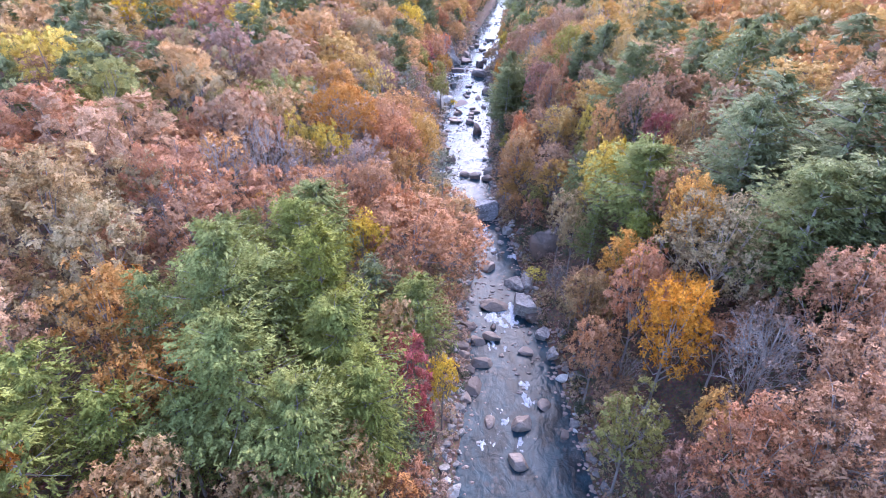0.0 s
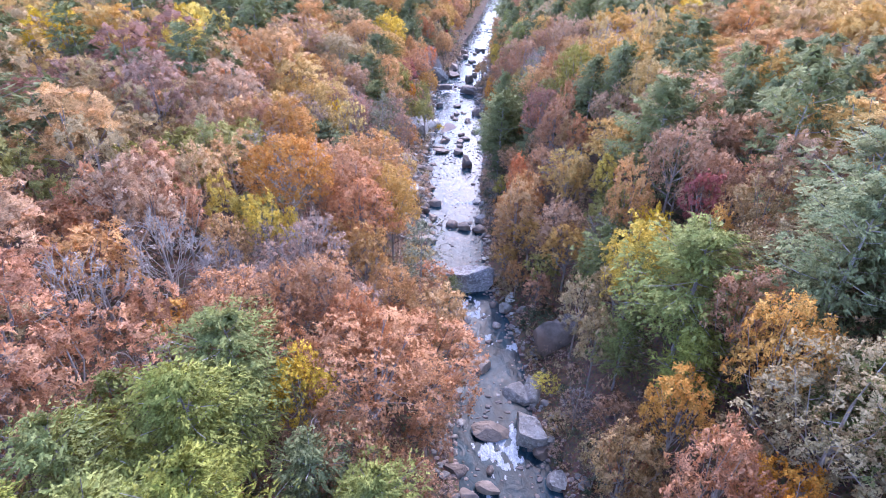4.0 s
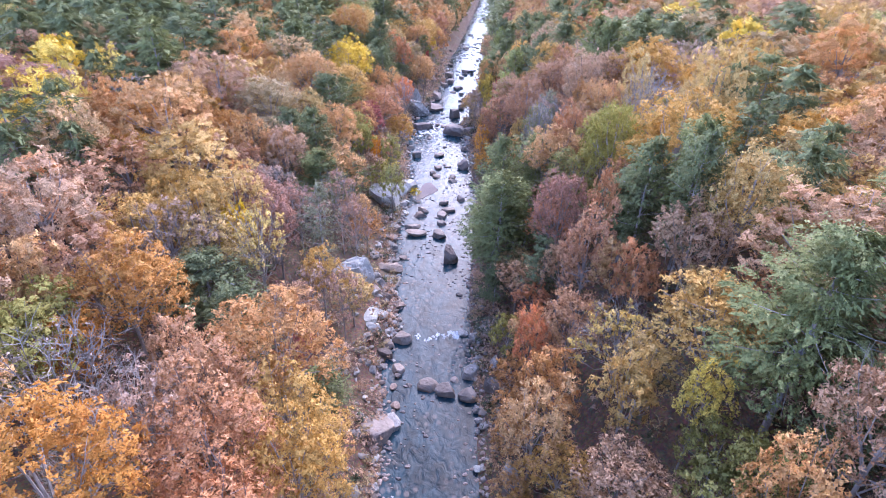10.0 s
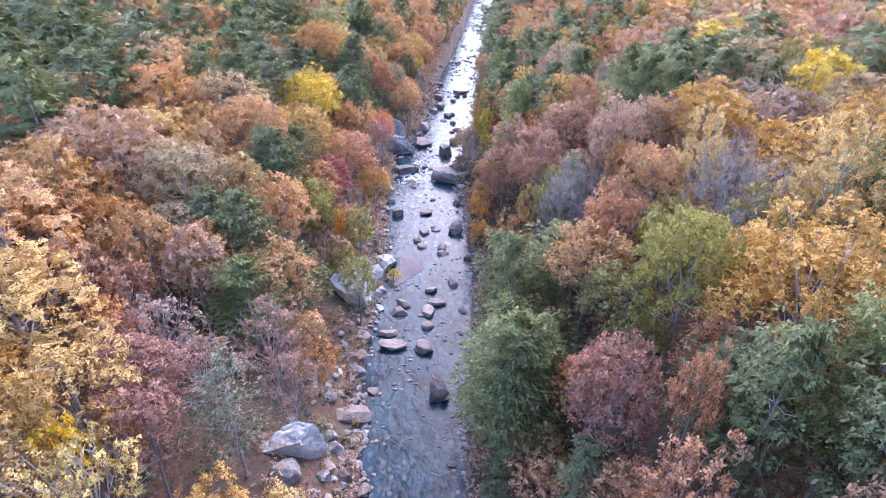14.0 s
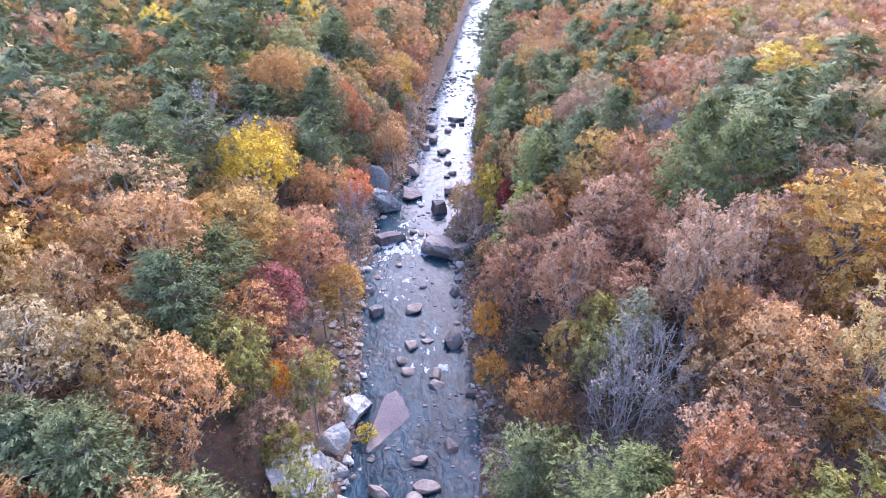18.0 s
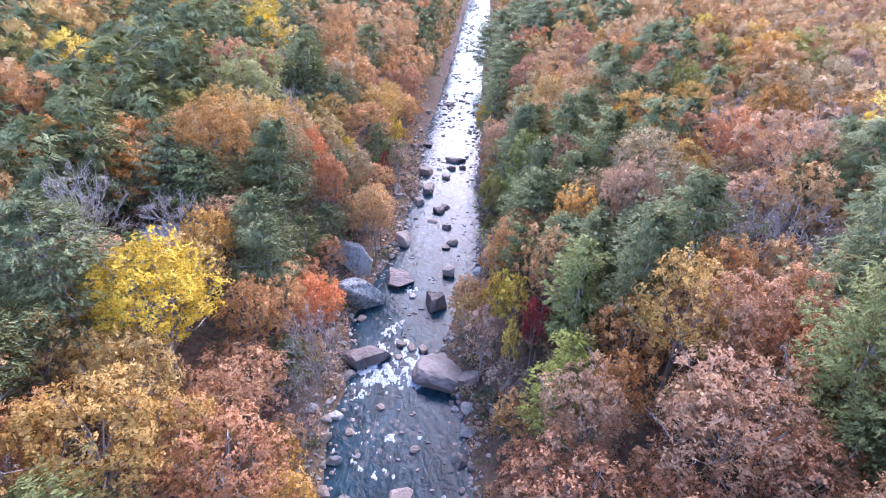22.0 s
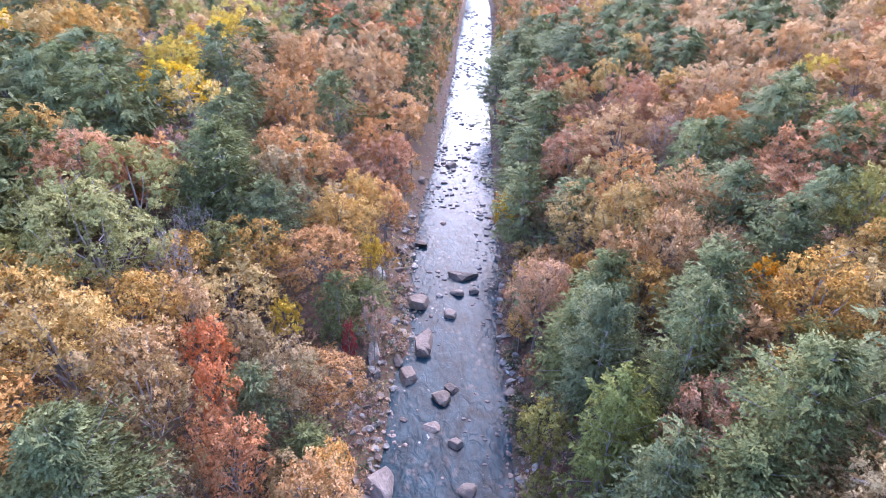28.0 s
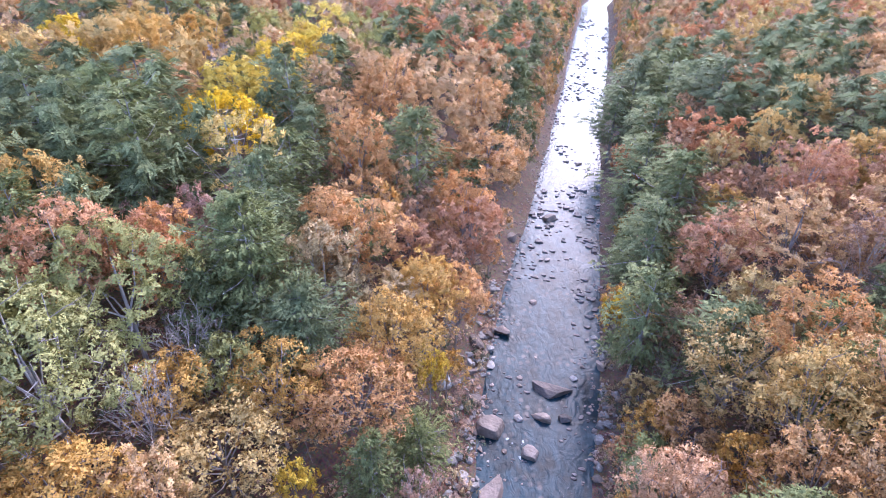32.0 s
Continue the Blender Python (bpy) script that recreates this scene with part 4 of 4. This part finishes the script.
def roof_plate(outline):
    # a sheet of roofing with thickness
    under = [p - Vector((0, 0, 0.12)) for p in outline]
    k = len(outline)
    faces = [tuple(range(k)), tuple(range(2 * k - 1, k - 1, -1))] + [(i, k + i, k + (i + 1) % k, (i + 1) % k) for i in range(k)]
    return mesh_of("roof_panel", [tuple(p) for p in outline + under], faces, METAL_ROOF)


for outline in ([CORNERS[0], CORNERS[1], ENDS[1], ENDS[0]], [CORNERS[1], CORNERS[2], ENDS[1]], [CORNERS[2], CORNERS[3], ENDS[0], ENDS[1]], [CORNERS[3], CORNERS[0], ENDS[0]]):
    plate = part("roof_panel", roof_plate(outline), cabin)
    low, high = (outline[0], outline[1]), (outline[-1], outline[2])
    for k in range(1, 12):
        f = k / 12
        foot = low[0].lerp(low[1], f)
        along = (low[1] - low[0]).normalized()
        run = min((foot - low[0]).length, (low[1] - foot).length)
        share = min(1.0, run / 3.2)
        middle = low[0].lerp(low[1], 0.5)
        crown_at = ENDS[0].lerp(ENDS[1], 0.5) if len(outline) == 4 else high[0]
        rise = crown_at - middle
        rise -= along * rise.dot(along)
        part("seam", mesh_of("seam", *stick([tuple(foot + Vector((0, 0, 0.02))), tuple(foot + rise * share + Vector((0, 0, 0.02)))], [0.03, 0.03], 4), METAL_ROOF), plate)
for corner, end in ((0, 0), (1, 1), (2, 1), (3, 0)):
    part("hip_cap", mesh_of("hip_cap", *stick([tuple(CORNERS[corner]), tuple(ENDS[end])], [0.11, 0.11], 5), SEAM_METAL), cabin, label="dark hip flashing strip")
part("ridge_cap", mesh_of("ridge_cap", *stick([tuple(ENDS[0]), tuple(ENDS[1])], [0.11, 0.11], 5), METAL_ROOF), cabin)

# ---- boulders and stones ----
def rock_mesh(seed, material, angular=0.5, detail=3):
    """A weathered block one metre across with broken faces and bedding ledges."""
    rr = np.random.default_rng(seed)
    bm = bmesh.new()
    bmesh.ops.create_icosphere(bm, subdivisions=detail, radius=0.5)
    cuts = [(unit(rr.normal(size=3) * (1, 1, 0.8)), 0.25 + 0.16 * rr.random()) for _ in range(5 + int(angular * 12))] + [(unit(np.array((0.15 * rr.normal(), 0.15 * rr.normal(), 1.0))), 0.3)]
    off = Vector(rr.normal(size=3) * 9)
    for v in bm.verts:
        p = np.array(v.co)
        if angular > 0.4:
            p = p / (np.sum(np.abs(p) ** 4) ** (1 / 4)) * 0.5
        for n, c in cuts:
            over = p @ n - c
            if over > 0:
                p = p - n * over * (0.8 + 0.2 * min(1, angular * 1.3))
        q = Vector(p)
        crack = max(0, 0.1 - abs(noise.noise(q * 3.6 - off))) / 0.1
        v.co = q * (1 + 0.07 * noise.noise(q * 2.2 + off) + 0.05 * noise.noise(q * 7 + off) + 0.03 * noise.noise(q * 15 - off) - 0.07 * crack * angular)
    bm.normal_update()
    me = bpy.data.meshes.new("rock")
    bm.to_mesh(me)
    bm.free()
    me.materials.append(material)
    return me


ROCK_WORDS = {
    "d": "dark weathered sandstone boulder in the river bed",
    "g": "grey cracked sandstone boulder at the water's edge",
    "n": "tan water-worn sandstone boulder in the shallows",
    "w": "pale lichen-covered boulder on the river bank",
    "W": "large grey banded sandstone boulder with a brown wet foot",
    "G": "dark grey lichen-mottled crag leaning over the pool",
    "N": "broad stained tan sandstone boulder at the rapids",
    "F": "long reddish-brown rock slab beside the rapids",
    "f": "long flat sandstone slab lying in the river",
}
ROCKS = []


def boulders(sort, rows):
    """Boulders from place, width and, where they are known, depth and height."""
    for x, y, w, *more in rows:
        rounded, flat = sort in "nN", sort in "fF"
        deep, tall = more or (w * (0.5 if flat else 0.85), w * (0.3 if flat else 0.45 if rounded else 0.62))
        me = rock_mesh(int(x * 31 + y * 17) % 9973, ROCK[sort], 0.3 if rounded else 0.8, 5 if w > 4.5 else 4 if w > 2.2 else 3)
        ob = tagged(new("boulder", me), ROCK_WORDS[sort], "boulder", "river boulders")
        tall *= 1.25 if sort in "wG" and w > 4 else 1.0
        base = max(0.0, float(level(x, y)) - 0.15 * tall)
        ob.matrix_basis = pose(x, y, base + tall * 0.16, 8 * (rng.random() - 0.5), 8 * (rng.random() - 0.5), (rng.random() - 0.5) * 40) @ Matrix.Diagonal((w * 1.36, deep * 1.36, tall * 2.4, 1))
        ROCKS.append((x, y, w))


boulders("g", [(-0.1, 47.4, 1.3, 1.8, 0.8), (1.1, 51.3, 1.4, 1.6, 0.8), (0.9, 54.8, 1.3, 1.6, 0.8), (14.7, 63.2, 2.3, 1.7, 1.4), (13.4, 68.0, 2.1, 2.8, 1.1), (11.0, 74.9, 4.2, 4.2, 3.0), (9.8, 81.6, 2.9, 3.3, 1.2), (12.1, 82.1, 3.1, 3.4, 1.9), (9.6, 100.7, 3.0, 1.9, 1.5), (9.6, 114.2, 2.2, 2.8, 1.6), (-4.2, 122.9, 1.7, 2.9, 1.0), (5.5, 132.4, 2.4, 3.3, 1.4), (9.1, 132.7, 1.8, 2.0, 1.1), (-10.2, 134.0, 1.7, 1.3, 1.0), (-6.4, 142.3, 1.5, 1.1, 0.9), (-13.8, 145.8, 3.4, 3.1, 2.0), (-10.2, 147.7, 1.6, 1.4, 0.9), (-9.7, 152.3, 1.6, 1.6, 1.0)])
boulders("g", [(-9.3, 166.2, 2.8, 2.0, 1.1), (-9.0, 173.1, 2.0, 2.5, 1.2), (-8.6, 185.1, 2.3, 1.6, 1.1), (-10.4, 185.3, 2.0, 2.1, 1.0), (-12.1, 185.7, 2.0, 2.1, 1.0), (-9.5, 197.8, 1.9, 1.0, 1.2), (-10.4, 201.1, 1.2, 1.1, 0.7), (-9.2, 221.2, 2.0, 1.0, 1.0), (-5.6, 291.7, 2.2, 3.8, 1.3)])
boulders("d", [(1.6, 68.8, 2.1, 1.6, 1.1), (16.3, 89.6, 6.6, 4.8, 5.3), (-6.5, 127.8, 1.4, 1.5, 0.7), (9.1, 128.4, 2.3, 2.3, 1.4), (-4.6, 131.5, 1.2, 1.2, 0.6), (-7.3, 135.5, 2.5, 1.4, 1.0), (-6.8, 137.6, 1.4, 2.0, 0.8), (-6.8, 144.2, 1.0, 1.5, 0.7), (-8.5, 146.4, 1.6, 1.0, 0.8), (-8.0, 148.8, 1.6, 1.7, 1.0), (2.6, 162.4, 2.7, 3.0, 2.5), (-4.1, 180.6, 2.2, 2.0, 0.9), (4.6, 188.9, 1.6, 1.7, 1.0), (7.9, 197.5, 1.9, 1.0, 0.8), (5.4, 208.1, 2.1, 3.6, 1.9), (5.9, 221.1, 2.0, 2.0, 1.2), (8.0, 232.9, 3.1, 2.6, 1.9), (3.0, 238.4, 0.9, 1.2, 0.5)])
boulders("d", [(3.2, 251.5, 3.8, 3.4, 2.7), (8.6, 254.0, 1.4, 1.3, 0.9), (-6.5, 276.8, 1.5, 0.9, 0.7), (5.4, 287.1, 2.0, 1.5, 0.8), (1.6, 294.9, 2.3, 2.0, 1.4), (1.7, 296.5, 2.8, 4.7, 1.2), (10.0, 309.1, 1.5, 1.2, 0.7), (-1.9, 309.2, 2.6, 1.8, 1.0), (8.4, 313.6, 4.7, 2.4, 0.9)])
boulders("f", [(6.2, 74.6, 4.7, 2.4, 1.4), (-9.4, 157.7, 4.8, 2.4, 1.0), (-4.4, 172.7, 4.5, 2.3, 0.9), (-5.4, 175.0, 2.6, 1.3, 0.8), (2.7, 199.3, 2.4, 1.6, 0.7)])
boulders("n", [(9.2, 49.4, 3.0, 1.7, 1.5), (5.0, 49.7, 1.4, 1.7, 0.5), (12.5, 53.2, 1.4, 1.8, 0.6), (2.0, 53.6, 1.2, 1.7, 0.6), (2.8, 55.8, 2.2, 2.4, 1.1), (4.2, 60.7, 2.8, 1.4, 1.1), (1.2, 61.4, 1.6, 0.9, 1.0), (10.6, 63.8, 2.0, 1.8, 0.6), (5.6, 66.5, 2.5, 1.3, 1.0), (5.3, 127.8, 2.6, 1.6, 1.3), (2.3, 128.5, 2.6, 2.0, 1.3), (-4.7, 132.5, 1.6, 1.8, 0.8), (-4.9, 139.2, 2.8, 1.9, 1.4), (0.7, 181.1, 2.2, 3.3, 0.6), (-3.8, 182.6, 2.2, 1.1, 1.1), (1.8, 183.2, 2.6, 1.4, 0.8), (0.9, 186.8, 1.7, 1.1, 0.8), (2.7, 201.3, 1.6, 1.8, 0.8)])
boulders("n", [(-1.3, 201.9, 1.5, 1.5, 0.6), (-2.3, 204.0, 1.7, 1.1, 0.8), (-1.2, 207.4, 1.7, 1.9, 0.7), (1.3, 208.5, 1.7, 0.9, 0.3), (-1.2, 216.4, 2.8, 2.2, 0.8), (1.2, 240.6, 1.4, 1.4, 0.7), (-0.6, 241.2, 1.0, 1.3, 0.5), (5.5, 261.4, 2.3, 2.4, 1.4), (6.3, 271.8, 1.9, 1.9, 0.8), (5.6, 277.9, 1.9, 1.2, 0.9), (2.5, 280.7, 1.8, 1.4, 0.5), (3.8, 285.4, 2.1, 2.1, 1.1), (-0.6, 289.2, 2.7, 2.8, 1.1), (7.3, 308.7, 1.9, 1.3, 0.8)])
boulders("w", [(10.4, 102.9, 1.6, 2.8, 0.8), (-9.7, 142.0, 1.8, 3.0, 1.1), (-8.4, 143.2, 2.2, 1.5, 1.3), (-13.0, 150.2, 5.7, 3.4, 3.7), (-12.6, 182.3, 6.2, 5.4, 3.7), (-10.0, 188.3, 4.4, 2.7, 2.2), (-8.3, 194.2, 4.7, 3.8, 1.7), (-10.9, 260.2, 6.2, 4.3, 4.7), (-8.7, 286.0, 2.1, 1.6, 1.3)])
boulders("W", [(4.0, 108.1, 7.4, 6.4, 3.7)])
boulders("N", [(-6.3, 121.0, 3.5, 4.0, 1.9), (4.0, 234.8, 6.3, 4.9, 2.8), (-3.5, 272.2, 3.4, 3.7, 2.0)])
boulders("G", [(-9.5, 252.5, 7.0, 5.2, 4.2)])
boulders("F", [(-7.5, 238.5, 7.1, 3.6, 2.1), (-3.8, 258.5, 5.2, 3.9, 1.6)])
boulders("d", [(5.9, 69.2, 1.1), (12.3, 71.8, 2.0), (9.8, 256.2, 3.2), (-2.8, 319.9, 2.4), (-1.2, 322.9, 1.5), (1.2, 324.6, 1.9)])
boulders("g", [(-6.8, 108.9, 3.1), (9.3, 123.4, 1.6), (-7.1, 215.1, 2.6), (-5.4, 288.7, 2.5)])
boulders("n", [(8.3, 43.9, 2.4), (0.7, 63.2, 2.0), (3.3, 65.6, 1.9), (5.2, 86.9, 2.8), (-3.4, 108.8, 2.0), (-1.8, 110.2, 3.1), (-0.1, 129.4, 2.4), (-9.1, 169.3, 1.9), (0.1, 171.7, 2.7), (0.5, 177.2, 1.6), (-2.3, 241.9, 1.5), (6.0, 303.0, 2.0), (0.8, 305.7, 3.2), (0.7, 351.1, 2.1), (8.5, 362.0, 2.3)])
boulders("w", [(-8.9, 139.3, 2.9), (-6.1, 309.5, 2.5)])

BLOCKS = [rock_mesh(500 + i, ROCK["dgnggw"[i % 6]], 0.75, 3) for i in range(12)]
slab = tagged(new("rock_slab", rock_mesh(77, ROCK["N"], 0.3, 5)), "broad tan rock slab lying just under the river surface", "rock slab")
slab.matrix_basis = pose(-3.2, 193.4, -0.1, 0, 4, -24) @ Matrix.Diagonal((5.4, 12.1, 1.1, 1))
SMALL = [rock_mesh(100 + i, ROCK["dgn"[i % 3]], 0.5, 2) for i in range(9)]
placed = 0
while placed < 300:
    y = 35 + 300 * rng.random()
    riffle = 40 < y < 70 or 84 < y < 102 or 122 < y < 134 or 174 < y < 236 or 252 < y < 304
    w, e = banks(y)
    side = rng.random() + (0.3 if riffle else 0)
    if side < 0.42:
        x = w + rng.normal() * 1.3 - 0.4
    elif side < 0.75:
        x = e + rng.normal() * 1.1 + 0.3
    else:
        x = w + (e - w) * rng.random()
    s = 0.4 + 1.4 * rng.random() ** 3
    if any((x - a) ** 2 + (y - b) ** 2 < (0.5 * (q + s)) ** 2 for a, b, q in ROCKS):
        continue
    base = max(-0.05, float(level(x, y)))
    ob = tagged(new("river_stone", SMALL[rng.integers(9)]), "rounded sandstone stone lying in the river bed", "stone", "river stones")
    ob.matrix_basis = pose(x, y, base + s * 0.1, 0, 0, rng.random() * 360) @ Matrix.Diagonal((s * 1.2, s, s * 0.6, 1))
    ROCKS.append((x, y, s))
    placed += 1

# blocks fallen along the banks
for step in range(760):
    y = 36 + 290 * rng.random() if step < 420 else (138 + 28 * rng.random() if step % 3 else 176 + 22 * rng.random() if step % 2 else 262 + 42 * rng.random())
    w, e = banks(y)
    x = w + 0.6 - abs(rng.normal()) * (2.1 if step < 420 else 3.4) if step > 419 or rng.random() < 0.68 else e - 0.3 + abs(rng.normal()) * 1.5
    s = 0.8 + 1.4 * rng.random() ** 2
    if any((x - a) ** 2 + (y - b) ** 2 < (0.4 * (q + s)) ** 2 for a, b, q in ROCKS):
        continue
    ob = tagged(new("bank_rock", BLOCKS[rng.integers(12)]), "angular sandstone block fallen onto the river bank", "rock", "bank rocks")
    ob.matrix_basis = pose(x, y, max(0.0, float(level(x, y))) + s * 0.12, 14 * rng.normal(), 14 * rng.normal(), rng.random() * 360) @ Matrix.Diagonal((s * 1.25, s * 0.9, s * 0.7, 1))
    ROCKS.append((x, y, s))
blocks = [rock_mesh(300 + i, COBBLE, 0.6, 2) for i in range(6)]
block_v = [np.array([v.co[:] for v in me.vertices]) for me in blocks]
block_f = np.array([p.vertices[:] for p in blocks[0].polygons])
vs, fs, count = [], [], 0
for _ in range(1100):
    y = 36 + 300 * rng.random()
    w, e = banks(y)
    x = w - 0.2 - abs(rng.normal()) * 2.2 if rng.random() < 0.66 else e + 0.2 + abs(rng.normal()) * 1.2
    sz = 0.5 + 1.1 * rng.random() ** 2
    if any((x - a) ** 2 + (y - b) ** 2 < (0.42 * (q + sz)) ** 2 for a, b, q in ROCKS if q > 1.5):
        continue
    a = rng.random() * 6.28
    turn = np.array(((math.cos(a), -math.sin(a), 0), (math.sin(a), math.cos(a), 0), (0, 0, 1)))
    v = (block_v[rng.integers(6)] * (sz * 1.2, sz * 0.9, sz * 0.65)) @ turn.T + (x, y, max(0.0, float(level(x, y))) + sz * 0.14)
    vs.append(v)
    fs.append(block_f + count)
    count += len(v)
tagged(new("bank_rocks", mesh_of("bank_rocks", np.concatenate(vs), np.concatenate(fs), ROCK["g"])), "fallen grey sandstone blocks lining the river bank", "rocks", kind="stuff")

# stones that break the water further up the river
vs, fs, count = [], [], 0
for _ in range(2300):
    y = 40 + 560 * rng.random()
    w, e = banks(y)
    sz = (0.35 + 0.9 * rng.random() ** 3) * (1.3 if y > 330 else 0.8)
    x = w + (e - w) * (rng.random() * 1.04 - 0.02)
    if noise.noise(Vector((x * 0.12, y * 0.05, 7.7))) < 0.02 or (y < 320 and sz > 0.8):
        continue
    v = block_v[rng.integers(6)] * (sz * 1.5, sz * 1.0, sz * 0.6) + (x, y, sz * 0.06)
    vs.append(v)
    fs.append(block_f + count)
    count += len(v)
tagged(new("shallows_stones", mesh_of("shallows_stones", np.concatenate(vs), np.concatenate(fs), SHALLOWS)), "brown and grey stones breaking the water of the shallows", "stones", kind="stuff")

# cobbles and gravel along both waterlines
base_stone = bmesh.new()
bmesh.ops.create_icosphere(base_stone, subdivisions=1, radius=0.5)
stone_v = np.array([v.co[:] for v in base_stone.verts])
stone_f = np.array([[v.index for v in f.verts] for f in base_stone.faces])
base_stone.free()
vs, fs = [], []
for i in range(5500):
    y = 30 + 560 * rng.random() ** 1.4
    w, e = banks(y)
    x = w - 0.3 + rng.normal() * 1.1 if rng.random() < 0.55 else e + 0.3 + rng.normal() * 1.0
    s = 0.18 + 0.5 * rng.random() ** 2
    vs.append(stone_v * (1 + 0.35 * rng.normal(size=(len(stone_v), 1)) * 0.5) * (s * 1.2, s, s * 0.7) + (x, y, max(-0.08, float(level(x, y))) + s * 0.12))
    fs.append(stone_f + i * len(stone_v))
tagged(new("cobbles", mesh_of("cobbles", np.concatenate(vs), np.concatenate(fs), COBBLE)), "brown cobbles and gravel along the waterline", "gravel", kind="stuff")


# ---- whitewater where the river drops between the boulders ----
def rapid(x, y, wide, long, crest):
    """Torn sheets and flecks of broken water, thicker towards the middle of the drop."""
    nx, ny = int(wide / 0.075) + 2, int(long / 0.1) + 2
    u, w = np.meshgrid(np.linspace(-1.15, 1.15, nx), np.linspace(-1.15, 1.15, ny))
    px, py = (x + u * wide / 2).ravel(), (y + w * long / 2).ravel()
    fade = np.clip(1.15 - (u ** 2 + w ** 2).ravel(), -1, 1)
    rough = np.array([noise.fractal(Vector((a * 0.95, b * 0.55, 3.1)), 0.75, 2.3, 6) for a, b in zip(px, py)])
    fine = np.array([noise.noise(Vector((a * 3.6, b * 2.2, 8.3))) for a, b in zip(px, py)])
    keep = rough * 0.8 + fine * 0.22 + (fade - 0.9) * 0.75 + crest * 0.75 - 0.36
    z = 0.03 + 0.16 * np.clip(keep, 0, 1) + 0.05 * fine
    q = (np.arange(ny - 1)[:, None] * nx + np.arange(nx - 1)[None]).ravel()
    faces = np.stack([q, q + 1, q + 1 + nx, q + nx], 1)
    faces = faces[keep[faces].mean(1) > 0]
    if len(faces) > 4:
        used, inverse = np.unique(faces, return_inverse=True)
        me = mesh_of("whitewater", np.stack([px, py, z], 1)[used], inverse.reshape(-1, 4), FOAM, True)
        tagged(new("whitewater", me), "broken white water spilling between the boulders", "rapids", kind="stuff")


SPOTS = [(7.1, 72.4, 7.6, 8.9, 0.60), (4.0, 100.4, 3.9, 5.3, 0.45), (5.6, 92.6, 5.4, 5.9, 0.30), (9.9, 91.1, 4.3, 4.6, 0.25), (10.4, 54.8, 3.3, 6.5, 0.30), (6.0, 64.8, 5.0, 5.8, 0.15), (6.2, 50.9, 3.5, 4.2, 0.20), (8.9, 46.5, 2.7, 3.8, 0.20), (4.3, 45.9, 3.3, 3.0, 0.30), (3.3, 102.3, 7.0, 5.0, 0.35), (5.7, 99.1, 4.0, 3.1, 0.30), (-3.7, 112.3, 3.4, 2.8, 0.10), (0.7, 140.2, 11.4, 3.3, 0.10), (-1.3, 139.7, 4.3, 2.2, 0.35), (3.6, 141.4, 5.2, 1.7, 0.20), (-3.1, 235.3, 17.7, 6.7, 0.55)]
SPOTS += [(-4.0, 241.2, 5.8, 9.2, 0.35), (-8.8, 231.1, 7.5, 7.1, 0.15), (-4.6, 224.1, 16.1, 12.2, -0.12), (0.2, 202.3, 5.7, 4.1, 0.15), (4.3, 203.1, 5.0, 4.2, 0.10), (-4.3, 219.9, 12.6, 3.9, 0.05), (1.7, 209.1, 10.5, 13.2, -0.15), (-3.6, 246.0, 3.7, 4.1, 0.30), (-5.5, 237.0, 6.5, 4.4, 0.60), (-0.2, 237.8, 5.3, 7.5, 0.55), (-8.2, 261.5, 3.1, 5.2, 0.30), (-0.9, 256.3, 4.9, 3.0, 0.25), (-1.6, 241.8, 5.6, 3.3, 0.15), (2.3, 278.7, 8.4, 5.1, -0.20), (5.2, 302.8, 8.2, 10.0, -0.20)]
for spot in SPOTS:
    rapid(*spot)
